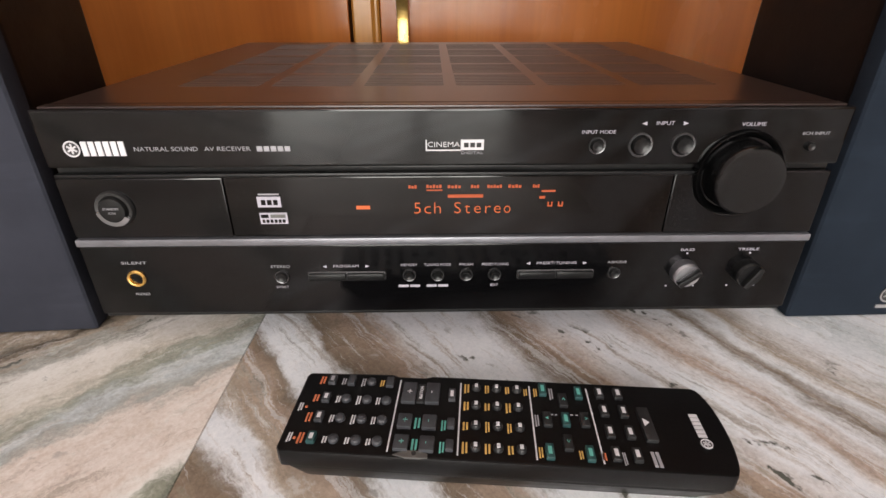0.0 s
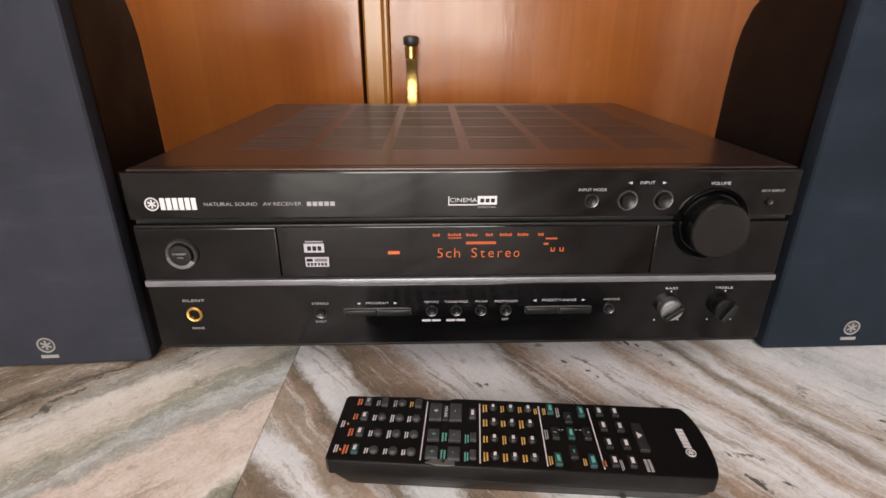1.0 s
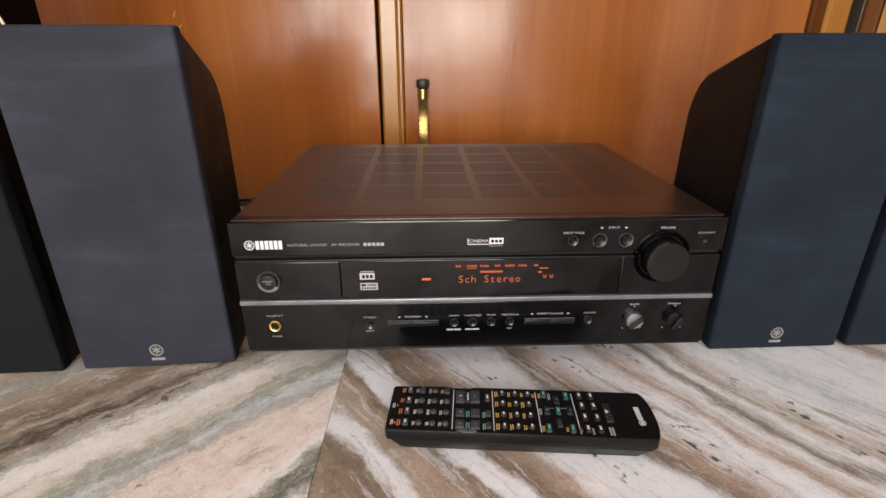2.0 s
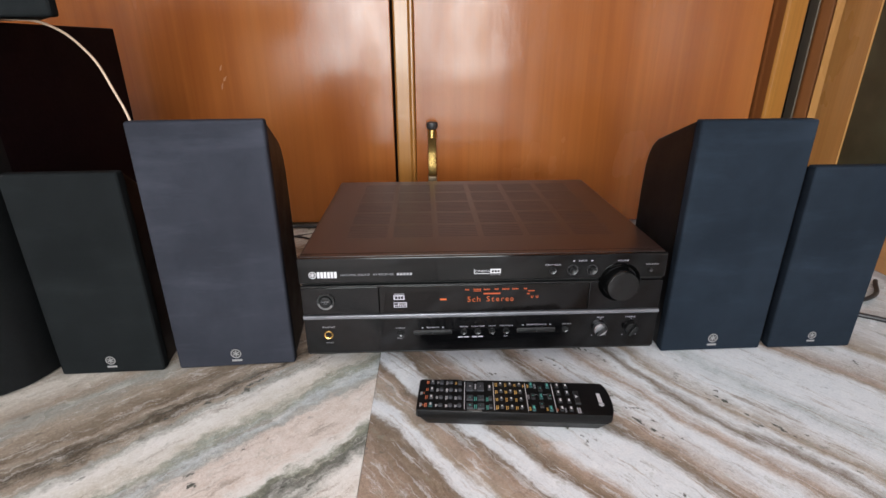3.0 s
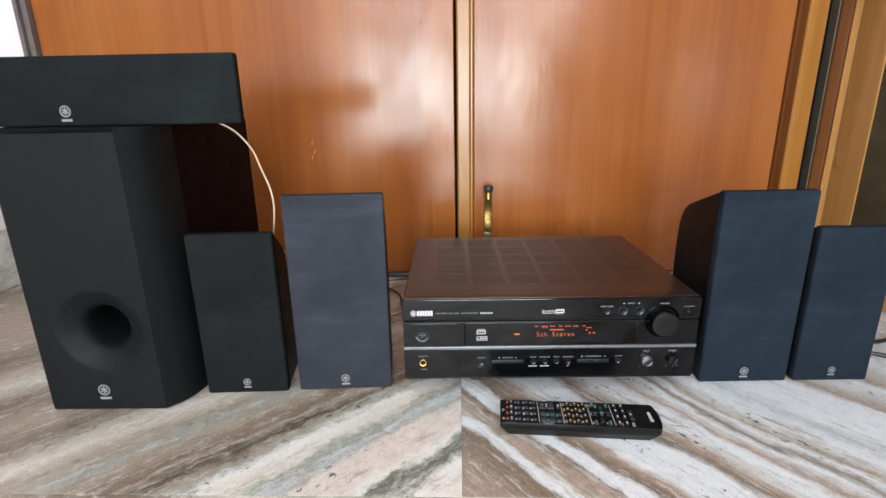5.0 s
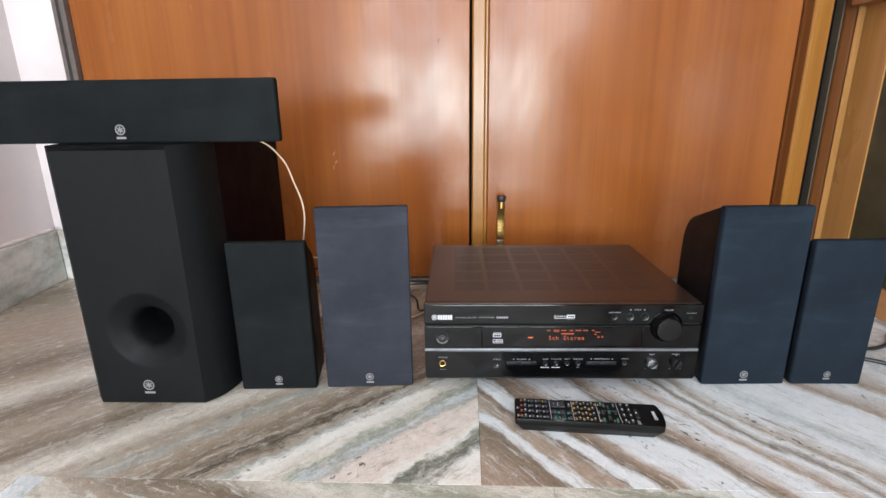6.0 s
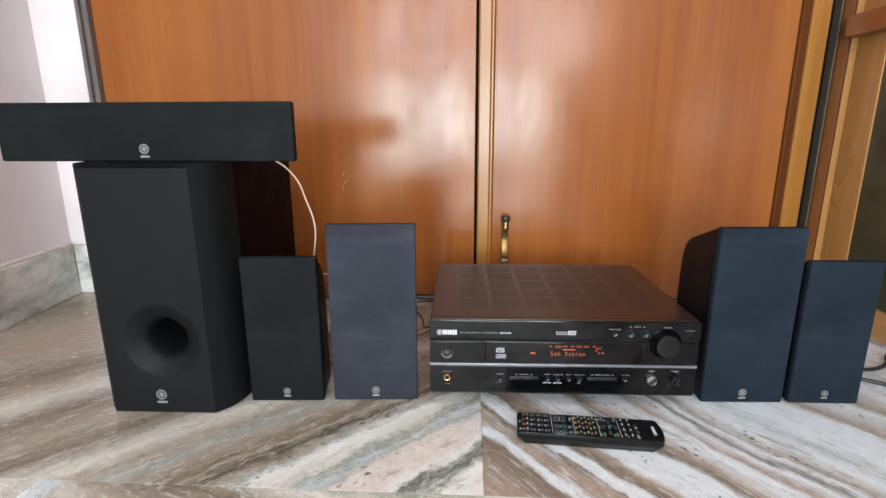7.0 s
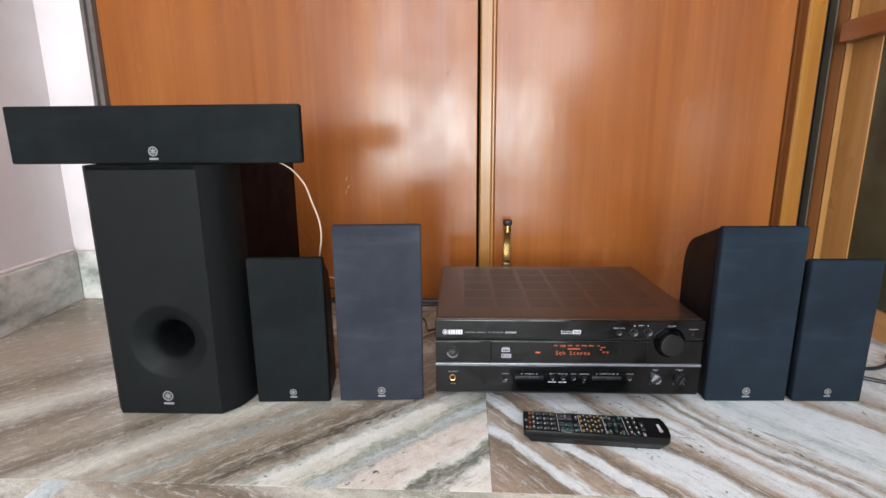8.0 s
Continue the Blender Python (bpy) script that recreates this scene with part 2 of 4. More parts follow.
GLASS_DARK = plain("dark_pane", (0.038, 0.045, 0.028), 0.22, scale=6, vary=0.5)


def fabric(name, colour):
    n = Nodes(name)
    w = n.coords()
    a = n.add("TexWave", Scale=420.0, Distortion=0.6)
    a.bands_direction = "X"
    b = n.add("TexWave", Scale=420.0, Distortion=0.6)
    b.bands_direction = "Z"
    n.link(w, a.inputs["Vector"])
    n.link(w, b.inputs["Vector"])
    h = n.math("MULTIPLY", a.outputs["Fac"], b.outputs["Fac"])
    lint = n.noise(w, 900, 2)
    dust = n.noise(w, 9, 5, 0.6)
    col = n.mix(n.span(h, 0, 1, 0.0, 0.5), tuple(k * 0.8 for k in colour), tuple(k * 1.35 for k in colour))
    col = n.mix(n.span(dust, 0.40, 0.72, 0.0, 0.40), col, tuple(k * 2.0 for k in colour))
    col = n.mix(n.span(n.noise(n.coords((1, 1, 6)), 5, 5, 0.65), 0.52, 0.72, 0.0, 0.28), col, tuple(k * 2.6 for k in colour))
    col = n.mix(n.span(lint, 0.74, 0.8, 0.0, 0.5), col, (0.14, 0.14, 0.15))
    n.link(col, n.b.inputs["Base Color"])
    n.set(Roughness=0.92, Specular_IOR_Level=0.06)
    n.link(n.bump(h, 0.2, 0.0005), n.b.inputs["Normal"])
    return n.mat


CLOTH = fabric("grille_cloth", (0.0128, 0.0182, 0.0262))
CLOTH_PALE = fabric("grille_cloth_pale", (0.0275, 0.0300, 0.0390))
CLOTH_DARK = fabric("grille_cloth_dark", (0.0090, 0.0106, 0.0112))
VINYL = plain("black_vinyl", (0.005, 0.0042, 0.0045), 0.5, scale=220, vary=0.3, bump=0.2, spec=0.25)
VINYL_BROWN = plain("ash_vinyl", (0.0052, 0.0026, 0.0042), 0.55, scale=180, vary=0.4, bump=0.15, spec=0.04)
SUB_FACE = plain("speaker_baffle", (0.0044, 0.0053, 0.0057), 0.6, scale=260, vary=0.25, bump=0.25, spec=0.15)
SILVER = plain("silver_badge", (0.26, 0.26, 0.26), 0.5, 0.3)
PANEL = plain("front_panel_black", (0.0014, 0.0015, 0.0016), 0.07, scale=300, vary=0.1, spec=0.30, patch=0.01)
PANEL_SOFT = plain("front_panel_satin", (0.0022, 0.0022, 0.0025), 0.12, scale=300, vary=0.1, spec=0.30, patch=0.01)
WINDOW = plain("display_window", (0.0016, 0.0011, 0.0010), 0.08, scale=40, vary=0.3, spec=0.30, patch=0.02)
STEEL_TOP = plain("cover_steel", (0.026, 0.0165, 0.0140), 0.29, 0.20, scale=400, vary=0.2, patch=0.006)
SLOT = plain("slot_dark", (0.0190, 0.0135, 0.0120), 0.40, spec=0.33)
STRIP = plain("silver_strip", (0.19, 0.195, 0.215), 0.35, 0.6)
KNOB = plain("knob_black", (0.005, 0.0053, 0.0056), 0.36, scale=260, vary=0.3, spec=0.3)
KNOB_BIG = plain("knob_smooth", (0.0026, 0.0028, 0.0030), 0.20, scale=260, vary=0.2, spec=0.45, patch=0.02)
# silver that stands for highlights on black glossy knobs
KNOB_GLINT = plain("knob_glint", (0.36, 0.37, 0.39), 0.3, 0.9)
RING = plain("ring_gloss", (0.06, 0.06, 0.062), 0.2, 0.6)
GOLD = plain("gold_jack", (0.80, 0.50, 0.16), 0.25, 1.0)
PRINT = plain("white_print", (0.52, 0.52, 0.54), 0.5, vary=0.08)
PRINT_MID = plain("lilac_print", (0.36, 0.35, 0.40), 0.5, vary=0.1)
PRINT_DIM = plain("grey_print", (0.27, 0.27, 0.29), 0.5, vary=0.08)
PRINT_ORANGE = plain("orange_print", (0.50, 0.145, 0.065), 0.5, vary=0.1)
PRINT_YELLOW = plain("yellow_print", (0.50, 0.31, 0.09), 0.5, vary=0.1)
PRINT_TEAL = plain("teal_print", (0.09, 0.34, 0.29), 0.5, vary=0.1)
REMOTE = plain("remote_plastic", (0.003, 0.003, 0.0032), 0.40, scale=500, vary=0.3, bump=0.1, spec=0.22)
REMOTE_SIDE = plain("remote_side", (0.007, 0.007, 0.0068), 0.34, scale=500, vary=0.3, bump=0.1, spec=0.3)
KEY = plain("key_rubber", (0.034, 0.037, 0.042), 0.55, scale=300)
KEY_DARK = plain("key_rubber_dark", (0.011, 0.012, 0.013), 0.5, scale=300)
KEY_TEAL = plain("key_rubber_teal", (0.012, 0.05, 0.05), 0.5, scale=300)
GREY_TRIM = plain("grey_trim", (0.11, 0.11, 0.105), 0.35, 0.3)
CORD_WHITE = plain("white_cord", (0.60, 0.46, 0.33), 0.5)
CORD_BLACK = plain("black_cord", (0.012, 0.012, 0.013), 0.45)
VFD = glow("display_glow", (1.0, 0.20, 0.045), 0.38)
VFD_DIM = glow("display_glow_dim", (0.9, 0.15, 0.03), 0.20)


# ---- mesh helpers ----
def box(bm, x0, x1, y0, y1, z0, z1, bevel=0.0, seg=2):
    made = bmesh.ops.create_cube(bm, size=1.0, matrix=Matrix.Translation(((x0 + x1) / 2, (y0 + y1) / 2, (z0 + z1) / 2)) @ Matrix.Diagonal((x1 - x0, y1 - y0, z1 - z0, 1)))
    if bevel:
        edges = list({e for v in made["verts"] for e in v.link_edges})
        bmesh.ops.bevel(bm, geom=edges, offset=bevel, segments=seg, affect="EDGES", profile=0.6)
    return bm


def B(*a, **k):
    return box(bmesh.new(), *a, **k)


def turned(profile, axis="y", at=(0, 0, 0), n=32, sx=1.0, sz=1.0, bm=None):
    """A lathe: (radius, height) pairs, turned round an axis through at. Height runs along +axis; for y it runs towards -y."""
    bm = bm or bmesh.new()
    rings = []
    for r, h in profile:
        ring = []
        for i in range(n):
            a = 2 * math.pi * i / n
            p, q = r * math.cos(a) * sx, r * math.sin(a) * sz
            co = (p, -h, q) if axis == "y" else (p, q, h)
            ring.append(bm.verts.new(Vector(co) + Vector(at)))
        rings.append(ring)
    for a, b in zip(rings, rings[1:]):
        for i in range(n):
            bm.faces.new((a[i], a[(i + 1) % n], b[(i + 1) % n], b[i]))
    for ring in (rings[0], rings[-1]):
        if (ring[0].co - ring[n // 2].co).length > 1e-6:
            bm.faces.new(ring)
    bmesh.ops.recalc_face_normals(bm, faces=bm.faces)
    return bm


def prism(points, z0, z1, bm=None, axis="z"):
    """A straight prism over a polygon; axis x takes (y, z) points and runs from z0 to z1 along x."""
    bm = bm or bmesh.new()
    put = (lambda p, h: (p[0], p[1], h)) if axis == "z" else (lambda p, h: (h, p[0], p[1]))
    lo = [bm.verts.new(put(p, z0)) for p in points]
    hi = [bm.verts.new(put(p, z1)) for p in points]
    k = len(points)
    bm.faces.new(lo)
    bm.faces.new(hi)
    for i in range(k):
        bm.faces.new((lo[i], lo[(i + 1) % k], hi[(i + 1) % k], hi[i]))
    bmesh.ops.recalc_face_normals(bm, faces=bm.faces)
    return bm


def round_edges(bm, width, seg=2, angle=30):
    edges = [e for e in bm.edges if len(e.link_faces) == 2 and e.calc_face_angle(0) > radians(angle)]
    bmesh.ops.bevel(bm, geom=edges, offset=width, segments=seg, affect="EDGES", profile=0.6)
    return bm


def finish(name, bm, material, smooth=True):
    me = bpy.data.meshes.new(name)
    bmesh.ops.recalc_face_normals(bm, faces=bm.faces)
    bm.to_mesh(me)
    bm.free()
    me.materials.append(material)
    if smooth:
        me.shade_smooth()
        me.set_sharp_from_angle(angle=radians(35))
        for f in me.polygons:            # broad flat faces stay flat between their rounded edges
            if f.area > 0.0025:
                f.use_smooth = False
    return me


def part(name, bm, material, parent=None, label="", smooth=True):
    ob = new(name, finish(name, bm, material, smooth))
    if parent is not None:
        ob.parent = parent
    return tagged(ob, label)


def thing(name, m, label, category, group="", kind=""):
    ob = new(name)
    ob.empty_display_size = 0.05
    ob.matrix_world = m
    return tagged(ob, label, category, group, kind)


def structure(name, bm, material, label, category="", smooth=False):
    return tagged(part(name, bm, material, None, "", smooth), label, category, "", "structure")


def lettering(text, size, material, parent, m, width=None, name="lettering", thick=0.0002, weight=0.010):
    """Flat printed words in the built-in font, lying in their own x-y plane, centred."""
    cu = bpy.data.curves.new(name, "FONT")
    cu.body, cu.size, cu.align_x, cu.align_y, cu.extrude = text, size, "CENTER", "CENTER", thick
    cu.resolution_u = 3
    cu.offset = -size * weight
    ob = bpy.data.objects.new(name, cu)
    scene.collection.objects.link(ob)
    me = bpy.data.meshes.new_from_object(ob.evaluated_get(bpy.context.evaluated_depsgraph_get()))
    bpy.data.objects.remove(ob)
    me.name = name
    me.materials.clear()
    me.materials.append(material)
    o = new(name, me)
    w = max(v.co.x for v in me.vertices) - min(v.co.x for v in me.vertices)
    k = (width / w) if width else 1.0
    o.parent = parent
    o.matrix_local = m @ Matrix.Diagonal((k, 1, 1, 1))
    return o


def cord(name, points, radius, material, label, category="cable", parent=None):
    cu = bpy.data.curves.new(name, "CURVE")
    cu.dimensions, cu.bevel_depth, cu.bevel_resolution, cu.resolution_u = "3D", radius, 3, 10
    sp = cu.splines.new("BEZIER")
    sp.bezier_points.add(len(points) - 1)
    for p, co in zip(sp.bezier_points, points):
        p.co, p.handle_left_type, p.handle_right_type = co, "AUTO", "AUTO"
    tmp = bpy.data.objects.new(name, cu)
    scene.collection.objects.link(tmp)
    me = bpy.data.meshes.new_from_object(tmp.evaluated_get(bpy.context.evaluated_depsgraph_get()))
    bpy.data.objects.remove(tmp)
    me.materials.clear()
    me.materials.append(material)
    me.shade_smooth()
    ob = new(name, me)
    if parent is not None:
        ob.parent = parent
        return tagged(ob, label)
    return tagged(ob, label, category)


UP = pose(0, 0, 0, 90, 0, 0)            # turns flat lettering to face -y


# ---- the large structure ----
X0, X1, Y0, Y1, TOP = ROOM["x0"], ROOM["x1"], ROOM["y0"], ROOM["y1"], ROOM["top"]
DOOR_Y = 0.565                           # face of the door leaves
LEAF_L, SEAM0, SEAM1, LEAF_R = -1.103, -0.1430, -0.0965, 0.6110
floor = structure("floor", B(X0, X1, Y0, 0.75, -0.10, -0.0125), MARBLE_GREY, "floor of large polished marble slabs with brown and grey veins", "floor")
structure("ceiling", B(X0 - 0.1, X1 + 0.1, Y0 - 0.15, 0.75, TOP, TOP + 0.1), CEIL, "plain white painted ceiling", "ceiling")
def west(d, y):                           # the west wall splays slightly towards the door corner; d metres off its face
    return (-1.283 + (Y1 - max(y, 0.0)) * 0.099 + d, y)


structure("wall_west", prism([west(0, Y1 + 0.1), west(0, 0.0), west(0, Y0), (X0 - 0.12, Y0), (X0 - 0.12, Y1 + 0.1)], -0.1, TOP), PAINT, "white painted plaster wall with faint smudges", "wall")
structure("wall_east", B(X1, X1 + 0.12, Y0, 0.75, -0.1, TOP), PAINT, "plain white painted wall", "wall")
bm = B(X0 - 0.12, -1.1315, Y1, 0.75, -0.1, TOP)
box(bm, 0.79, X1 + 0.12, Y1, 0.75, -0.1, TOP)
box(bm, -1.1315, 0.79, Y1, 0.75, 2.12, TOP)
box(bm, -1.1315, 0.79, 0.68, 0.75, -0.1, 2.12)
structure("wall_north", bm, PAINT, "white painted wall around the wooden double door", "wall")
bm = B(X0 - 0.12, WIN["x0"], Y0 - 0.15, Y0, -0.1, TOP)
box(bm, WIN["x1"], X1 + 0.12, Y0 - 0.15, Y0, -0.1, TOP)
box(bm, WIN["x0"], WIN["x1"], Y0 - 0.15, Y0, -0.1, WIN["z0"])
box(bm, WIN["x0"], WIN["x1"], Y0 - 0.15, Y0, WIN["z1"], TOP)
structure("wall_south", bm, PAINT, "white painted wall with a wide window", "wall")
skirt = round_edges(prism([west(0.022, 0.5615), west(0.022, 0.0), west(0.022, Y0), west(-0.01, Y0), west(-0.01, 0.0), west(-0.01, 0.5615)], 0.0, 0.138), 0.003)
structure("baseboard_west", skirt, MARBLE_GREY, "grey veined marble skirting along the wall", "skirting")
structure("baseboard_north", B(-1.2595, -1.133, 0.5615, Y1, 0.0, 0.138, bevel=0.003), MARBLE_GREY, "short grey marble skirting in the corner", "skirting")
structure("skirting_bead", round_edges(prism([west(0.016, 0.561), west(0.016, 0.0), west(0.016, Y0), west(-0.01, Y0), west(-0.01, 0.0), west(-0.01, 0.561)], 0.138, 0.1445), 0.003), SEALANT, "pinkish sealant bead along the top of the skirting", "trim")

# window frame behind the walk
win = thing("window_1", pose((WIN["x0"] + WIN["x1"]) / 2, Y0 - 0.02, WIN["z0"]), "wide window with brown wooden frame", "window", kind="structure")
ww, wh = WIN["x1"] - WIN["x0"], WIN["z1"] - WIN["z0"]
bm = B(-ww / 2, -ww / 2 + 0.06, -0.03, 0.03, 0, wh)
box(bm, ww / 2 - 0.06, ww / 2, -0.03, 0.03, 0, wh)
box(bm, -ww / 2 + 0.06, ww / 2 - 0.06, -0.03, 0.03, 0, 0.06)
box(bm, -ww / 2 + 0.06, ww / 2 - 0.06, -0.03, 0.03, wh - 0.06, wh)
part("window_frame", bm, DARK_WOOD, win)
# unseen sheet added behind the lights, blocks the sky across the whole opening
part("sky_blocker", B(-ww / 2 + 0.005, ww / 2 - 0.005, -0.105, -0.102, 0.005, wh - 0.005), SKY_BLOCKER, win, "pale pinkish unseen sheet that blocks the sky")
part("mullion", B(-0.04, 0.04, -0.03, 0.03, 0.06, wh - 0.06), DARK_WOOD, win)

# double door in the north wall
door_l = thing("door_1", pose(LEAF_L, DOOR_Y, 0), "closed glossy orange-brown veneered door leaf with astragal strip", "door", "double door", "structure")
part("leaf", B(0, SEAM0 - LEAF_L, 0, 0.035, 0.008, 2.1, bevel=0.0015), DOOR_WOOD, door_l)
door_r = thing("door_2", pose(SEAM1, DOOR_Y, 0), "closed glossy orange-brown veneered door leaf with brass bolt", "door", "double door", "structure")
part("leaf", B(0, LEAF_R - SEAM1, 0, 0.035, 0.008, 2.1, bevel=0.0015), DOOR_WOOD, door_r)
w = SEAM1 - SEAM0
bm = prism([(0.0065, 0.02), (0.0065, -0.008), (0.010, -0.012), (w - 0.012, -0.012), (w - 0.007, -0.006), (w - 0.004, -0.006), (w - 0.001, -0.002), (w - 0.001, 0.02)], 0.006, 2.1)
strip = part("astragal", bm, FRAME_WOOD, door_r, "light ochre wooden cover strip")
strip.location = (SEAM0 - SEAM1, 0, 0)
# solid black block that stands for the darkness behind the leaves
structure("door_gap", B(LEAF_L - 0.02, 0.755, 0.637, 0.678, 0.0, 2.118), GAP_SHADE, "black block in place of the shade behind the door leaves", "gap")

# dark profile on the hinge side
bm = B(-1.131, -1.1215, 0.545, 0.64, 0, 2.119)
box(bm, -1.1215, -1.1140, 0.556, 0.64, 0, 2.119)
box(bm, -1.1140, -1.1045, 0.550, 0.64, 0, 2.119)
structure("door_jamb_west", bm, BRONZE, "dark bronze door frame profile", "door frame")

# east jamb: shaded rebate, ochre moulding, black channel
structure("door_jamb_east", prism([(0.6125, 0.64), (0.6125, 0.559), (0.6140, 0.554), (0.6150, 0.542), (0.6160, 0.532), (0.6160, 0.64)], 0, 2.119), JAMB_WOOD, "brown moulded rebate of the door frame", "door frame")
structure("trim_east", round_edges(prism([(0.6165, 0.64), (0.6165, 0.532), (0.6205, 0.527), (0.6575, 0.531), (0.6595, 0.64)], 0, 2.119), 0.0015), FRAME_WOOD, "ochre varnished door frame moulding", "door frame")
# the channel's shade is put in as a black filling
structure("trim_channel", B(0.660, 0.789, 0.578, 0.64, 0, 2.119), GAP_SHADE, "channel beside the door frame, its shade filled in as black", "gap")
structure("trim_gasket", round_edges(B(0.671, 0.676, 0.570, 0.578, 0, 2.119), 0.0015), RUBBER, "black rubber strip in the door channel", "gasket")


for px, pz, w, h in ((0.614, 0.332, 0.006, 0.012), (0.618, 0.312, 0.008, 0.010), (0.612, 0.296, 0.005, 0.014)):
    part("scuff", prism([(px, pz), (px + w * 0.4, pz + h * 0.1), (px + w, pz + h), (px + w * 0.5, pz + h * 0.8), (px + w * 0.1, pz + h * 0.5)], 0.0, 0.0004), SCUFF, door_l, "pale scuff", smooth=False).matrix_local = pose(0, -0.0001, 0, 90, 0, 0)
part("nick", prism([(0.885, 0.596), (0.889, 0.600), (0.888, 0.604), (0.884, 0.601)], 0.0, 0.0004), DARK_WOOD, door_l, "small dark nick", smooth=False).matrix_local = pose(0, -0.0001, 0, 90, 0, 0)


def open_door():
    """A glazed leaf that stands open at a right angle to the double door."""
    d = thing("open_door", pose(0.704, 0.557, 0), "open wooden door leaf with dark panes, ochre stiles", "door")
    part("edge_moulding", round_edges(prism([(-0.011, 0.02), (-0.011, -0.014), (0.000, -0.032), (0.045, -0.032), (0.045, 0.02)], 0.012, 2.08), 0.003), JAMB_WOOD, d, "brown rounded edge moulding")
    part("edge_bead", round_edges(B(-0.0150, -0.0115, -0.010, 0.016, 0.012, 2.08), 0.001), GREY_WOOD, d, "greyed narrow edge bead")
    part("stile", round_edges(prism([(0.003, -0.0325), (-0.001, -0.038), (0.003, -0.044), (0.006, -0.050), (0.005, -0.137), (0.040, -0.137), (0.040, -0.0325)], 0.012, 2.08), 0.0015), STILE_WOOD, d, "ochre varnished stile")
    part("stile", B(0.006, 0.04, -0.88, -0.78, 0.012, 2.08, bevel=0.003), STILE_WOOD, d, "ochre varnished stile")
    part("bottom_rail", B(0.002, 0.04, -0.7795, -0.1375, 0.012, 0.075, bevel=0.004), PALE_WOOD, d, "pale brown bottom rail")
    part("middle_rail", B(-0.030, 0.004, -0.86, -0.055, 0.645, 0.690, bevel=0.003), RAIL_WOOD, d, "brown projecting middle rail")
    part("top_rail", B(0.006, 0.04, -0.7795, -0.1375, 1.98, 2.08, bevel=0.003), FRAME_WOOD, d)
    part("pane", B(0.0075, 0.0155, -0.779, -0.138, 0.076, 0.66), GLASS_DARK, d, "dark olive pane")
    part("pane", B(0.0075, 0.0155, -0.779, -0.138, 0.661, 1.979), GLASS_DARK, d, "dark olive pane")


open_door()


def bolt():
    """Brass pull on the door leaf: black cap, collar, bowed strap, bright foot."""
    h = thing("door_bolt", pose(-0.0625, DOOR_Y, 0), "small brass door pull with black cap", "door pull")
    bm = turned([(0.0085, 0.0), (0.0095, 0.001), (0.0095, 0.017), (0.0085, 0.018)], "z", (0, -0.026, 0.200), 24)
    part("collar", bm, BRASS, h)
    part("cap", turned([(0.0095, 0.0), (0.0115, 0.003), (0.0118, 0.010), (0.0105, 0.0135), (0.006, 0.0145)], "z", (0, -0.026, 0.2185), 24), RUBBER, h, "black rubber cap")
    part("stem", turned([(0.006, 0), (0.006, 0.024)], "y", (0, -0.001, 0.207), 16), BRASS, h)
    pts = [(-0.006, 0.118), (-0.016, 0.124), (-0.017, 0.140), (-0.013, 0.165), (-0.016, 0.188), (-0.021, 0.199), (-0.026, 0.199), (-0.021, 0.186), (-0.018, 0.165), (-0.022, 0.140), (-0.022, 0.120), (-0.010, 0.112)]
    part("strap", round_edges(prism(pts, -0.0085, 0.0085, axis="x"), 0.0012), BRASS, h, "bowed brass strap")
    part("foot", round_edges(B(-0.0095, 0.0095, -0.014, -0.0005, 0.098, 0.1175), 0.003), BRASS_PALE, h, "worn pale brass foot")


bolt()


# ---- loudspeakers ----
def emblem(parent, centre, r, face, mat=None, name="badge"):
    """A round mark in plain shapes: dark plate, thin ring, small disc. face turns it from the y-z front to lie flat."""
    mat = mat or SILVER
    plate = part(name, turned([(r, 0), (r, 0.0005), (r * 0.05, 0.0005)], "y", (0, 0, 0), 28), RUBBER, parent, "round silver-ringed badge")
    plate.matrix_local = Matrix.Translation(centre) @ face
    part("badge_ring", turned([(r, 0.0002), (r, 0.0009), (r * 0.84, 0.0009), (r * 0.82, 0.0003)], "y", (0, 0, 0), 28), mat, plate)
    for k in range(3):
        spoke = part("badge_spoke", B(-r * 0.62, r * 0.62, -0.0008, -0.0003, -r * 0.10, r * 0.10), mat, plate, smooth=False)
        spoke.matrix_local = pose(0, 0, 0, 0, 30 + 60 * k, 0)
    return plate


FRONT = Matrix.Identity(4)


def badge(parent, x, y, z, r=0.0062):
    emblem(parent, (x, y, z), r, FRONT)
    part("badge_line", B(x - r * 0.95, x + r * 0.95, y - 0.0007, y + 0.0002, z - r * 1.75, z - r * 1.35), SILVER, parent, smooth=False)


def bookshelf(x0, x1, y, h, depth, cloth, label, yaw=0.0, taper=1.0, group="bookshelf loudspeakers"):
    w = x1 - x0
    s = thing("bookshelf_speaker", pose((x0 + x1) / 2, y, 0, 0, 0, yaw), label, "loudspeaker", group)
    hw = w / 2
    k = depth / 0.133                    # side profile: sloping top that rounds over into the back
    prof = [(0.016, 0.0), (0.136 * k, 0.0), (0.131 * k, h - 0.11), (0.1285 * k, h - 0.078), (0.124 * k, h - 0.062), (0.116 * k, h - 0.048), (0.103 * k, h - 0.037), (0.016, h - 0.002)]
    bm = prism(prof, -hw + 0.002, hw - 0.002, axis="x")
    for v in bm.verts:                   # the sides draw in towards the back
        if v.co.y > 0.05:
            v.co.x *= taper
    part("cabinet", round_edges(bm, 0.003, 2, 25), VINYL, s, "black vinyl-covered cabinet")
    g = part("grille", B(-hw, hw, 0.0, 0.0155, 0.0006, h, bevel=0.0038, seg=3), cloth, s, "dark cloth grille")
    badge(g, 0.0, 0.0, 0.0195, min(0.0064, w * 0.047))
    return s


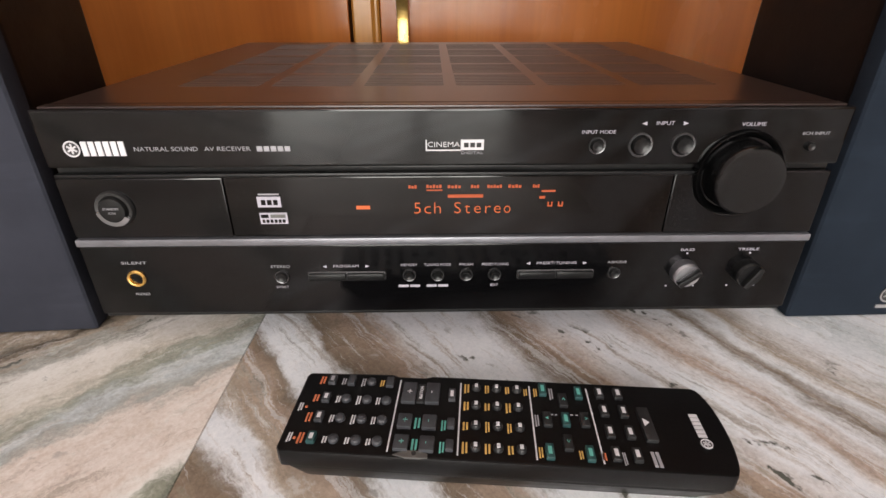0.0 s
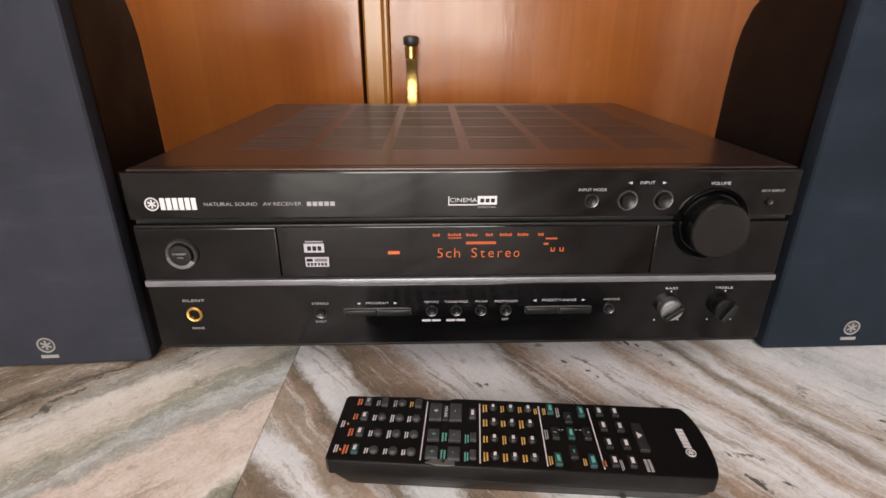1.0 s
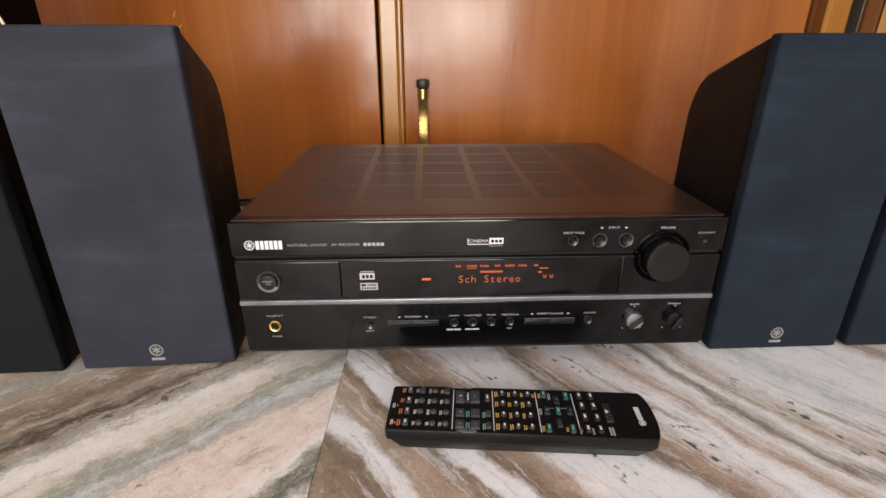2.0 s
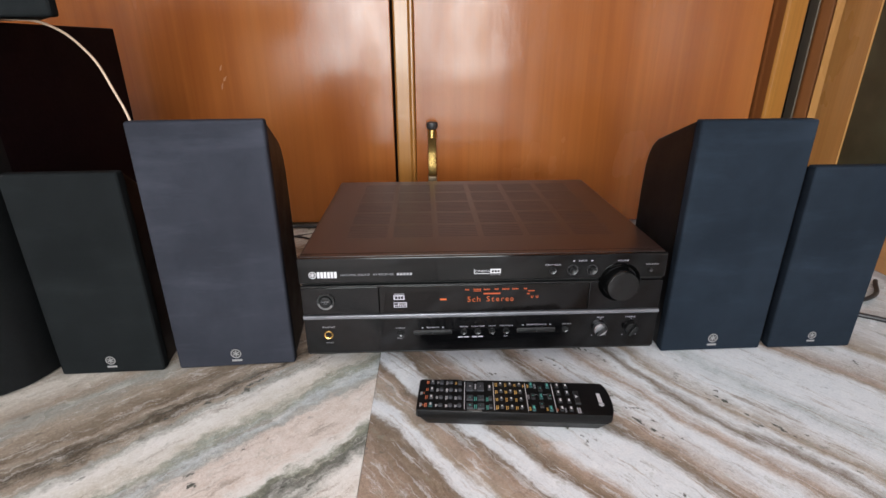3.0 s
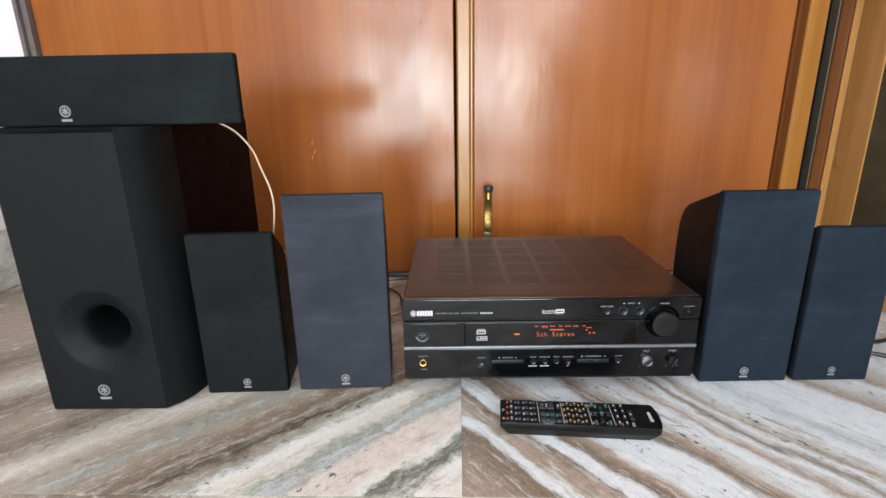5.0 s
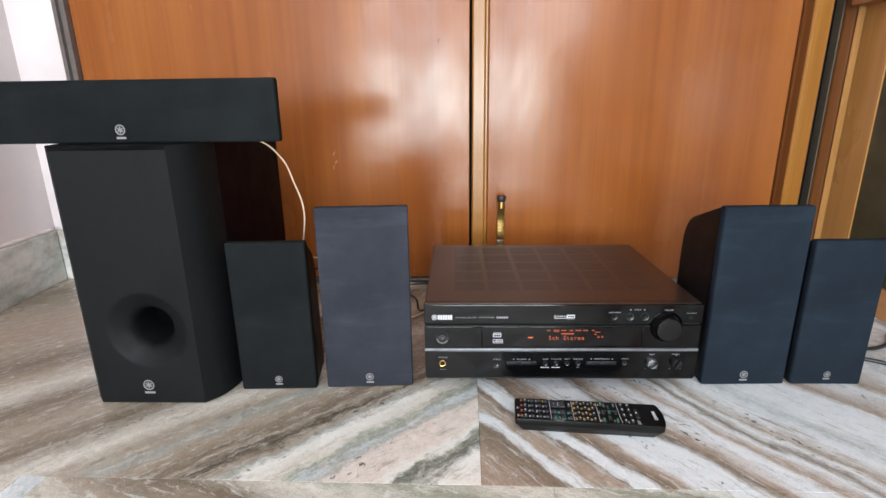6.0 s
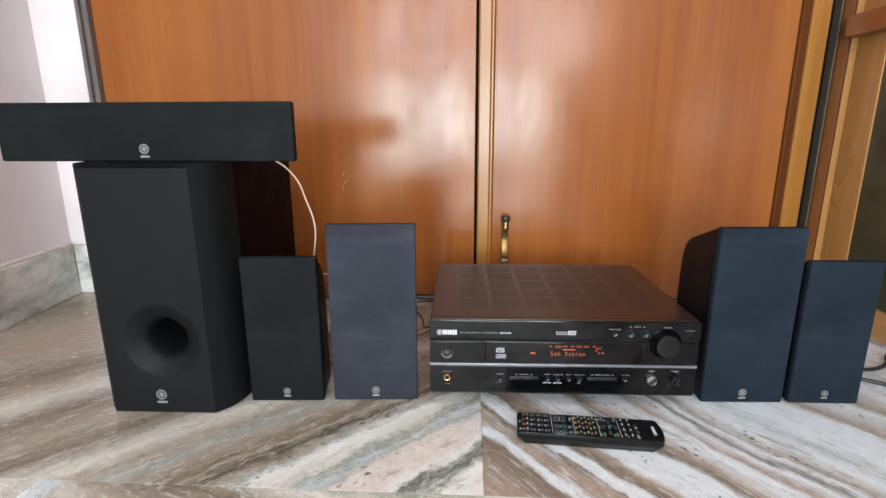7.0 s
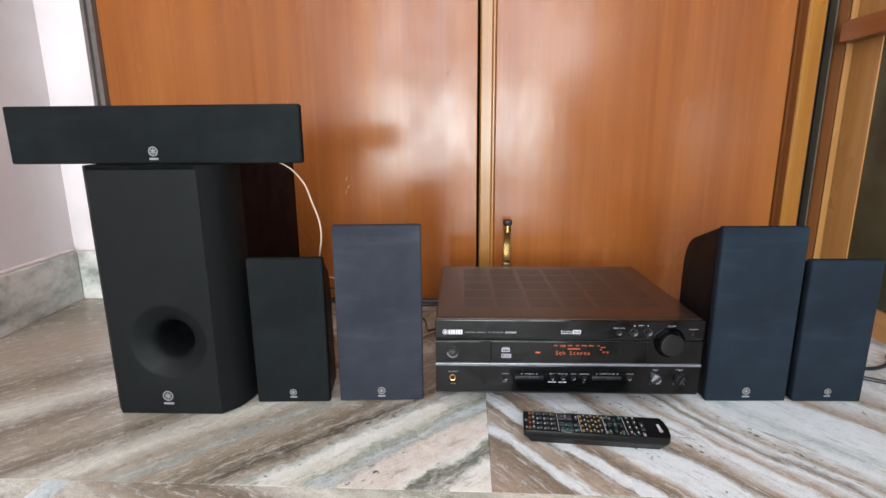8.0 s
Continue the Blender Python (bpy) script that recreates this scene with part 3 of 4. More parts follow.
bookshelf(-0.3825, -0.2400, 0.0245, 0.306, 0.108, CLOTH_PALE, "tall dark blue-black bookshelf loudspeaker with dusty cloth grille", 4.0, 0.95)
bookshelf(0.2380, 0.3735, 0.0455, 0.3005, 0.133, CLOTH, "tall blue-black bookshelf loudspeaker beside the receiver", 2.0)
bookshelf(-0.5222, -0.3995, 0.0133, 0.2535, 0.092, CLOTH_DARK, "small black bookshelf loudspeaker with cloth grille", 3.2, 0.90)
bookshelf(0.3840, 0.4975, 0.0490, 0.2465, 0.11, CLOTH, "small blue-black bookshelf loudspeaker with cloth grille", 1.0)


def subwoofer():
    s = thing("subwoofer", pose(-0.6485, -0.0320, 0, 0, 0, 1.0), "black floor-standing subwoofer with flared port", "subwoofer")
    hw, h = 0.0830, 0.4055
    cab = [(-0.116, 0.078), (0.116, 0.078), (0.116, 0.345), (-0.116, 0.345)]
    part("cabinet", round_edges(prism(cab, 0.004, h - 0.002), 0.002), VINYL_BROWN, s, "dark brown-black vinyl cabinet")
    # moulded front: flat face, chamfered and rounded flanks, with the flare sunk into it
    port, n = Vector((0.009, 0, 0.1255)), 48
    bm = bmesh.new()
    prof = [(0.064, 0.0), (0.0615, 0.0004), (0.0585, 0.0015), (0.053, 0.0045), (0.044, 0.0095), (0.037, 0.0140), (0.0335, 0.0180), (0.0315, 0.0230), (0.0300, 0.034), (0.0300, 0.078)]
    rings = [[bm.verts.new((port.x + r * math.cos(2 * math.pi * i / n), d, port.z + r * math.sin(2 * math.pi * i / n))) for i in range(n)] for r, d in prof]
    for a, b in zip(rings, rings[1:]):
        for i in range(n):
            bm.faces.new((a[i], a[(i + 1) % n], b[(i + 1) % n], b[i]))
    rim = []                              # the flat face between the flare and the outline of the front
    for i in range(n):
        a = 2 * math.pi * i / n
        dx, dz = math.cos(a), math.sin(a)
        k = min((hw - math.copysign(port.x, dx)) / max(abs(dx), 1e-6), ((h - 0.002 - port.z) if dz > 0 else (port.z - 0.002)) / max(abs(dz), 1e-6))
        rim.append(bm.verts.new((port.x + dx * k, 0, port.z + dz * k)))
    for cx in (-hw, hw):
        for cz in (0.002, h - 0.002):
            near = min(rim, key=lambda v: (v.co - Vector((cx, 0, cz))).length)
            near.co = (cx, 0, cz)
    for i in range(n):
        bm.faces.new((rim[i], rim[(i + 1) % n], rings[0][(i + 1) % n], rings[0][i]))
    front = part("front_baffle", bm, SUB_FACE, s, "black textured front with flared port")
    flank = [(hw, 0.0), (0.0985, 0.016), (0.1045, 0.026), (0.1090, 0.038), (0.1125, 0.052), (0.1148, 0.066), (0.116, 0.078), (0.080, 0.078), (0.080, 0.004)]
    for sgn in (1, -1):
        pts = [(sgn * a, b) for a, b in flank]
        side = part("flank", prism(pts, 0.002, h - 0.002), SUB_FACE, s)
        for f in side.data.polygons:
            f.use_smooth = True          # a rolled flank behind the chamfer
    part("top_plate", prism([(-hw, 0.0), (hw, 0.0), (0.080, 0.003), (0.080, 0.0775), (-0.080, 0.0775), (-0.080, 0.003)], h - 0.008, h - 0.002), SUB_FACE, s)
    part("port_end", turned([(0.033, 0.0), (0.033, 0.002)], "y", (port.x, 0.080, port.z), 32), HOLE, s)
    badge(front, -0.0030, 0.0, 0.0335, 0.0086)
    for x in (-0.09, 0.09):
        for y in (0.04, 0.31):
            part("foot", turned([(0.014, 0.0), (0.016, 0.004)], "z", (x, y, 0.0), 20), RUBBER, s)
    return s


subwoofer()


def centre_speaker():
    s = thing("centre_speaker", pose(-0.6510, 0.010, 0.4045, 0, 0, 0), "wide black centre loudspeaker lying on the subwoofer", "loudspeaker")
    w, h = 0.2325, 0.088
    lo = [(-w + 0.003, 0.014), (w - 0.003, 0.014), (w - 0.085, 0.108), (-w + 0.085, 0.108)]
    part("cabinet", round_edges(prism(lo, 0.001, h - 0.004), 0.003), VINYL, s, "black tapered cabinet")
    g = part("grille", B(-w, w, 0.0, 0.0138, 0.0, h, bevel=0.004, seg=3), CLOTH_DARK, s, "black cloth grille")
    badge(g, 0.000, 0.0, 0.0190, 0.0074)


centre_speaker()


# ---- the receiver ----
def receiver():
    r = thing("av_receiver", pose(-0.002, 0.0145, 0, 0, 0, 1.1), "black audio receiver with lit orange display, on the floor", "receiver")
    hw, d, top, low = 0.2155, 0.345, 0.1535, 0.0275
    # cover and base
    part("cover", round_edges(B(-hw + 0.001, hw - 0.001, 0.012, d, low + 0.004, top + 0.0005), 0.0025), STEEL_TOP, r, "dark brown-black steel cover")
    bm = bmesh.new()
    for cx in range(6):
        for cy in range(5):
            x0, y0 = -0.170 + cx * 0.058, 0.062 + cy * 0.053
            for k in range(7):
                y = y0 + 0.003 + k * 0.0064
                box(bm, x0 + 0.003, x0 + 0.053, y, y + 0.0024, top, top + 0.0007)
    tagged(part("vent_grid", bm, SLOT, r, "rows of ventilation slots"), kind="stuff")
    part("cover_lip", B(-hw + 0.002, hw - 0.002, 0.0045, 0.0115, top - 0.003, top + 0.0006, bevel=0.0008), STEEL_TOP, r)
    for x in (-0.17, 0.17):
        for y in (0.085, 0.31):
            part("foot", turned([(0.018, 0.0), (0.021, 0.003), (0.021, low + 0.005)], "z", (x, y, 0), 24), RUBBER, r)
    part("base_plate", B(-hw + 0.006, hw - 0.006, 0.0125, d - 0.004, low - 0.0065, low + 0.0035), RUBBER, r, "black underside")
    # front: upper panel, dark groove, middle panel, silver strip, lower panel
    part("upper_panel", B(-hw, hw, 0.0, 0.012, 0.1222, top - 0.0002, bevel=0.0012), PANEL, r, "glossy black upper panel")
    part("groove", B(-hw + 0.001, hw - 0.001, 0.005, 0.012, 0.1182, 0.1224), RUBBER, r)
    part("groove_lip", B(-hw + 0.0015, 0.1372, -0.0003, 0.0045, 0.1164, 0.1186, bevel=0.0008), KNOB, r)
    part("middle_left", B(-hw + 0.0005, -0.1245, 0.0006, 0.012, 0.0800, 0.1160, bevel=0.0008), PANEL_SOFT, r)
    part("display_window", B(-0.1240, 0.1265, 0.0012, 0.012, 0.0800, 0.1160, bevel=0.0006), WINDOW, r, "smoked display window")
    part("middle_right", B(0.127, hw - 0.0005, 0.0006, 0.012, 0.0800, 0.1180, bevel=0.0008), PANEL_SOFT, r)
    part("silver_strip", B(-hw, hw, -0.0012, 0.012, 0.0749, 0.0793, bevel=0.0008), STRIP, r, "satin silver strip")
    part("lower_panel", B(-hw + 0.0005, hw - 0.0005, 0.0, 0.012, low, 0.0745, bevel=0.001), PANEL_SOFT, r, "satin black lower panel")
    part("bottom_edge", B(-hw + 0.002, hw - 0.002, 0.001, 0.012, low - 0.0022, low - 0.0003, bevel=0.0005), KNOB, r)

    def word(text, x, z, size, width=None, mat=PRINT, y=-0.0003):
        lettering(text, size, mat, r, pose(x, y, z) @ UP, width)

    def bar(x0, x1, z0, z1, mat=PRINT, y=-0.0004, name="marking"):
        return part(name, B(x0, x1, y, y + 0.0012, z0, z1), mat, r, smooth=False)

    def arrow(x, z, s, size=0.0013):
        part("arrow_mark", prism([(x + s * size, 0.0), (x - s * size, size * 0.75), (x - s * size, -size * 0.75)], 0, 0.0004), PRINT_MID, r, smooth=False).matrix_local = pose(0, -0.0002, z) @ UP

    # upper panel prints: plain maker's mark, words, logo block
    mark = emblem(r, (-0.1990, 0.0001, 0.1330), 0.0044, FRONT, PRINT, "maker_mark")
    for k in range(6):
        x = 0.0052 + k * 0.0039
        part("mark_bar", B(x, x + 0.0030, -0.0007, 0.0002, -0.0039, 0.0039), PRINT, mark, smooth=False)
    word("NATURAL SOUND", -0.1500, 0.1325, 0.0034, 0.0335, PRINT_DIM)
    word("AV RECEIVER", -0.1175, 0.1325, 0.0034, 0.0245, PRINT_DIM)
    for k in range(5):
        bar(-0.1020 + k * 0.0037, -0.0991 + k * 0.0037, 0.1311, 0.1339, PRINT_DIM)
    bar(-0.0120, -0.0113, 0.1308, 0.1368)
    bar(-0.0113, 0.0068, 0.1308, 0.1315)
    word("CINEMA", -0.0024, 0.1342, 0.0040, 0.0172)
    bar(0.0068, 0.0192, 0.1312, 0.1369)
    for k in range(3):
        bar(0.0085 + k * 0.0034, 0.0110 + k * 0.0034, 0.1328, 0.1353, WINDOW, -0.0008)
    word("DIGITAL", 0.0130, 0.1296, 0.0021, 0.0118, PRINT_DIM)
    word("INPUT MODE", 0.0803, 0.1405, 0.0027, 0.0180, PRINT_MID)
    word("INPUT", 0.1152, 0.1450, 0.0029, 0.0096, PRINT_MID)
    word("VOLUME", 0.1628, 0.1443, 0.0029, 0.0130, PRINT_MID)
    word("6CH INPUT", 0.1982, 0.1392, 0.0025, 0.0150, PRINT_DIM)
    arrow(0.1040, 0.1450, -1)
    arrow(0.1262, 0.1450, 1)

    def button(x, z, rad, depth=0.0025, mat=KNOB, ring=True):
        b = part("button", turned([(rad, -0.004), (rad, depth * 0.6), (rad * 0.86, depth), (rad * 0.55, depth * 0.8), (rad * 0.1, depth * 0.7)], "y", (x, 0, z), 28), mat, r)
        if ring:
            part("button_ring", turned([(rad * 1.10, -0.003), (rad * 1.12, 0.0008), (rad * 1.32, 0.0010), (rad * 1.42, 0.0), (rad * 1.42, -0.003)], "y", (x, 0, z), 28), RING, b)
        return b

    button(0.0803, 0.1332, 0.0034)
    button(0.1038, 0.1334, 0.0049, 0.003)
    button(0.1270, 0.1334, 0.0049, 0.003)
    button(0.1968, 0.1322, 0.0024, 0.002, ring=False)
    # volume knob in its dished collar
    vx, vz = 0.1620, 0.1165
    vol = part("volume_knob", turned([(0.0196, 0.0), (0.0192, 0.0105), (0.0188, 0.0122), (0.0178, 0.0134), (0.015, 0.0138), (0.004, 0.0136), (0.001, 0.0136)], "y", (vx, 0.0, vz), 64), KNOB_BIG, r, "large matt black volume knob")
    part("knob_collar", turned([(0.0198, -0.002), (0.0212, 0.0008), (0.0232, 0.0024), (0.0242, 0.0028), (0.0248, 0.0018), (0.0248, -0.003)], "y", (vx, 0.0, vz), 64), PANEL, vol, "glossy black collar")
    # middle panel
    px, pz = -0.1870, 0.0985
    pw = part("power_button", turned([(0.0078, -0.002), (0.0078, 0.0022), (0.0070, 0.0034), (0.0050, 0.0036), (0.0005, 0.0036)], "y", (px, 0.0, pz), 36), KNOB, r, "round standby button with a modelled highlight on its lower rim")
    part("power_ring", turned([(0.0079, -0.001), (0.0082, 0.0014), (0.0100, 0.0018), (0.0106, 0.0006), (0.0106, -0.001)], "y", (px, 0.0, pz), 36), RUBBER, pw)
    # highlight on the button's ring, modelled as a bright silver crescent
    bm = bmesh.new()
    for i in range(14):
        a0, a1 = radians(190 + i * 10), radians(200 + i * 10)
        q = [(px + k * math.cos(a), pz + k * math.sin(a)) for k, a in ((0.0070, a0), (0.0096, a0), (0.0096, a1), (0.0070, a1))]
        fr = [bm.verts.new((x, -0.0030 if j in (1, 2) else -0.0036, z)) for j, (x, z) in enumerate(q)]
        bk = [bm.verts.new((x, 0.0, z)) for x, z in q]
        bm.faces.new(fr)
        for j in range(4):
            bm.faces.new((fr[j], fr[(j + 1) % 4], bk[(j + 1) % 4], bk[j]))
    part("power_highlight", bm, KNOB_GLINT, pw, "highlight of the rim, modelled as a silver crescent")
    word("STANDBY", px, pz + 0.0013, 0.0020, 0.0090, PRINT_DIM, -0.0038)
    word("/ON", px, pz - 0.0013, 0.0020, 0.0040, PRINT_DIM, -0.0038)
    # two format marks as plain blocks
    for z0, z1, x1 in ((0.0985, 0.1048, -0.0940), (0.0882, 0.0950, -0.0916)):
        bar(-0.1072, x1, z0, z1, PRINT_MID, 0.0004, "format_mark")
    for k in range(3):
        bar(-0.1050 + k * 0.0034, -0.1026 + k * 0.0034, 0.1000, 0.1030, WINDOW, 0.0000, "format_mark")
    bar(-0.1062, -0.0945, 0.1058, 0.1066, PRINT_DIM, 0.0004, "format_mark")
    bar(-0.1064, -0.1022, 0.0921, 0.0941, WINDOW, 0.0000, "format_mark")
    bar(-0.1010, -0.0926, 0.0921, 0.0941, GREY_TRIM, 0.0000, "format_mark")
    for k in range(6):
        bar(-0.1060 + k * 0.0023, -0.1045 + k * 0.0023, 0.0891, 0.0910, WINDOW, 0.0000, "format_mark")
    # lit display
    for k, ch in enumerate("5ch Stereo"):
        if ch != " ":
            wide = 0.0030 if ch in "tr" else 0.0037
            tagged(lettering(ch, 0.0100, VFD, r, pose(-0.0172 + k * 0.00570, 0.0008, 0.0968) @ UP, wide, "display_letter", 0.0003, 0.018), "glowing orange display letter")
    bar(-0.0520, -0.0442, 0.0967, 0.0988, VFD, 0.0006, "indicator")
    for x0, x1, z in ((-0.0220, -0.0170, 0.1100), (-0.0120, -0.0030, 0.1102), (0.0000, 0.0078, 0.1100), (0.0130, 0.0180, 0.1100), (0.0222, 0.0308, 0.1100), (0.0340, 0.0418, 0.1100), (0.0478, 0.0518, 0.1100)):
        bm = bmesh.new()
        n = max(3, round((x1 - x0) / 0.0018))
        for k in range(n):                # tiny lit letters, too small to read
            a = x0 + (x1 - x0) * k / n
            box(bm, a, a + (x1 - x0) / n * 0.72, 0.0006, 0.0018, z - 0.0009, z + 0.0009 - 0.0004 * (k % 2))
        part("indicator", bm, VFD_DIM, r, smooth=False)
    for x0, x1, z, q in ((0.0530, 0.0608, 0.1070, 0.0005), (0.0520, 0.0552, 0.1032, 0.0007), (-0.0120, -0.0030, 0.1079, 0.0003), (0.0000, 0.0200, 0.1043, 0.0009)):
        bar(x0, x1, z - q, z + q, VFD_DIM, 0.0006, "indicator")
    for x in (0.0570, 0.0630):
        bm = B(x, x + 0.0007, 0.0006, 0.0018, 0.0976, 0.1004)
        box(bm, x + 0.0021, x + 0.0028, 0.0006, 0.0018, 0.0976, 0.1004)
        box(bm, x + 0.0007, x + 0.0021, 0.0006, 0.0018, 0.0976, 0.0983)
        part("indicator", bm, VFD_DIM, r, smooth=False)
    # lower panel
    zb = 0.0532
    jk = part("phones_jack", turned([(0.0054, -0.001), (0.0056, 0.0008), (0.0050, 0.0016), (0.0040, 0.0014), (0.0034, 0.0004), (0.0032, -0.006)], "y", (-0.1872, 0, zb), 32), GOLD, r, "gold headphone socket")
    part("jack_hole", turned([(0.0036, -0.001), (0.0034, -0.0004), (0.0004, -0.0004)], "y", (-0.1872, 0, zb), 24), RUBBER, jk)
    word("SILENT", -0.1862, 0.0637, 0.0026, 0.0150, PRINT_DIM)
    word("PHONES", -0.1866, 0.0420, 0.0024, 0.0085, PRINT_DIM)
    button(-0.1002, zb, 0.0032, 0.002)
    word("STEREO", -0.1002, 0.0603, 0.0024, 0.0115, PRINT_DIM)
    word("EFFECT", -0.1008, 0.0460, 0.0022, 0.0075, PRINT_DIM)

    def rocker(x0, x1, n1, tz, width):
        mid = (x0 + x1) / 2
        fr = part("rocker_frame", round_edges(B(x0 - 0.0012, x1 + 0.0012, -0.0006, 0.002, zb - 0.0034, zb + 0.0034), 0.0016, 3), RING, r)
        for a, b in ((x0, mid - 0.0004), (mid + 0.0004, x1)):
            part("rocker_key", round_edges(B(a, b, -0.0022, 0.0, zb - 0.0024, zb + 0.0024), 0.0009), KNOB, fr, "slim black rocker key")
        word(n1, mid, tz, 0.0025, width, PRINT_MID)
        arrow(mid - width / 2 - 0.0052, tz, -1, 0.0012)
        arrow(mid + width / 2 + 0.0052, tz, 1, 0.0012)

    rocker(-0.0838, -0.0382, "PROGRAM", 0.0602, 0.0152)
    rocker(0.0432, 0.0888, "PRESET/TUNING", 0.0610, 0.0240)
    for x, t, u in ((-0.0232, "MEMORY", 1), (-0.0060, "TUNING MODE", 1), (0.0114, "FM/AM", 0), (0.0288, "PRESET/TUNING", 2)):
        button(x, zb + 0.0003, 0.0030, 0.0026)
        word(t, x, 0.0606, 0.0023, min(0.0160, 0.00165 * len(t)), PRINT_MID)
        if u == 1:
            for k in range(2):
                bar(x - 0.0068 + k * 0.0070, x - 0.0006 + k * 0.0070, 0.0452, 0.0467, PRINT_MID)
        elif u == 2:
            word("EDIT", x, 0.0461, 0.0022, 0.0046, PRINT_MID)
    button(0.1020, zb + 0.0006, 0.0029, 0.002)
    word("A/B/C/D/E", 0.1030, 0.0612, 0.0022, 0.0115, PRINT_DIM)
    # the bass knob is black too; its reflection is put in as silver
    for x, t, mat, tx in ((0.1460, "BASS", KNOB_GLINT, 0.1442), (0.1842, "TREBLE", KNOB, 0.1812)):
        k = part("tone_knob", turned([(0.0082, -0.001), (0.0080, 0.006), (0.0071, 0.0072), (0.0005, 0.0074)], "y", (x - 0.0015, 0, 0.0545), 40), mat, r, "black round tone knob, its reflection put in as silver colour" if mat is KNOB_GLINT else "black round tone knob")
        g = part("knob_grip", round_edges(B(-0.0019, 0.0019, -0.0115, -0.0070, -0.0076, 0.0076), 0.0012), KNOB, k)
        g.matrix_local = pose(x - 0.0015, 0, 0.0545, 0, 50 if mat is KNOB_GLINT else 30, 0)
        word(t, tx, 0.0692, 0.0024, 0.0021 * len(t), PRINT_MID)
        for mx, mz in ((0.0, 0.0668), (-0.0085, 0.0440), (0.0085, 0.0440)):
            part("knob_mark", turned([(0.0006, 0), (0.0006, 0.0005)], "y", (x - 0.0015 + mx, 0, mz), 8), PRINT_MID, r)


receiver()


# ---- the remote control ----
def remote_control():
    r = thing("remote_control", pose(-0.0797, -0.0630, 0, 0, 0, -4.0), "long black remote control with coloured key legends, on marble", "remote control")
    H = 0.0225
    arc = [(0.2045 + 0.0068 * math.cos(a) - 0.0012, 0.027 * math.sin(a)) for a in [radians(-90 + 15 * k) for k in range(13)]]
    outline = [(0.0015, 0.0255), (0.0000, 0.0230), (0.0000, -0.0245), (0.0020, -0.027)] + arc + [(0.068, 0.027), (0.064, 0.0255), (0.050, 0.0255), (0.046, 0.027)]
    part("top_shell", round_edges(prism(outline, 0.0125, H - 0.0002), 0.0011, 2, 50), REMOTE, r, "black plastic upper shell")
    bm = prism(outline, 0.0, 0.0122)
    for v in bm.verts:                   # the lower shell tapers towards the floor
        k = 0.80 if v.co.z < 0.006 else 0.965
        v.co.x, v.co.y = 0.105 + (v.co.x - 0.105) * (0.5 + k / 2), v.co.y * k
    part("bottom_shell", round_edges(bm, 0.0018, 2, 50), REMOTE_SIDE, r, "black plastic lower shell")
    T = H

    def legend(x, y, w, h, mat):
        """A short printed legend: one bar, or two lines of unreadable small print."""
        bm = bmesh.new()
        if w > 0.0016 and h < 0.02:
            for k, f in ((-0.27, 1.0), (0.27, 0.82)):
                box(bm, x + (k - 0.15) * w, x + (k + 0.15) * w, y - h * 0.44 * f, y + h * 0.44, T - 0.0004, T + 0.0001)
        else:
            box(bm, x - w / 2, x + w / 2, y - h / 2, y + h / 2, T - 0.0004, T + 0.0001)
        part("legend", bm, mat, r, smooth=False)

    def key(x, y, w, d, mat=KEY, h=0.0019, name="key", mark=None):
        k = part(name, round_edges(B(x - w / 2, x + w / 2, y - d / 2, y + d / 2, T - 0.001, T + h), 0.0006), mat, r)
        if mark:
            part("key_mark", B(x - w * 0.22, x + w * 0.22, y - d * 0.26, y + d * 0.26, T + h - 0.0003, T + h + 0.00012), mark, k, smooth=False)
        return k

    def dome(x, y, rad=0.0025, mat=KEY, mark=None):
        k = part("key", turned([(rad, -0.001), (rad, 0.0012), (rad * 0.8, 0.0019), (rad * 0.4, 0.0022), (0.0002, 0.0023)], "z", (x, y, T), 16), mat, r)
        if mark:
            part("key_mark", B(x - 0.0008, x + 0.0008, y - 0.0011, y + 0.0011, T + 0.0018, T + 0.00245), mark, k, smooth=False)

    def sign(text, x, y, size, mat, z=T + 0.002):
        lettering(text, size, mat, r, pose(x, y, z, 0, 0, -90), None, "key_sign", 0.0001)

    rows = (0.0197, 0.0067, -0.0062, -0.0191)
    cols = (0.0150, 0.0253, 0.0358, 0.0458)
    for j, y in enumerate(rows):
        legend(0.0097, y, 0.0030, (0.0062, 0.0052, 0.0066, 0.0072)[j], PRINT_ORANGE)
        key(cols[0], y, 0.0040, 0.0062, KEY_TEAL if j == 3 else KEY, mark=PRINT if j else PRINT_DIM)
        for i, x in enumerate(cols[1:]):
            legend(x - 0.0042, y - 0.0002, 0.0023, (0.0050, 0.0066, 0.0052)[i] if j < 3 else 0.0042, PRINT_YELLOW if (i, j) == (2, 0) else PRINT_DIM if j == 0 else PRINT)
            if j == 0 and i != 1:
                key(x, y, 0.0040, 0.0066)
            else:
                dome(x, y)
    legend(0.0037, 0.0002, 0.0022, 0.0058, PRINT)
    legend(0.0044, -0.0188, 0.0022, 0.0062, PRINT)
    for x, y in ((0.0065, 0.0004), (0.0068, -0.0192)):
        part("indicator_dot", turned([(0.0007, -0.0005), (0.0007, 0.0002)], "z", (x, y, T), 10), PRINT_ORANGE, r)
    for x in (0.0512, 0.0832, 0.1188, 0.1483):
        legend(x, -0.0007, 0.0007, 0.0465, PRINT)
    # volume block
    key(0.0569, 0.0127, 0.0072, 0.0140)
    key(0.0689, 0.0130, 0.0072, 0.0140)
    key(0.0629, 0.0128, 0.0040, 0.0130, KEY_DARK, 0.0012)
    sign("VOLUME", 0.0630, 0.0128, 0.0024, PRINT, T + 0.0013)
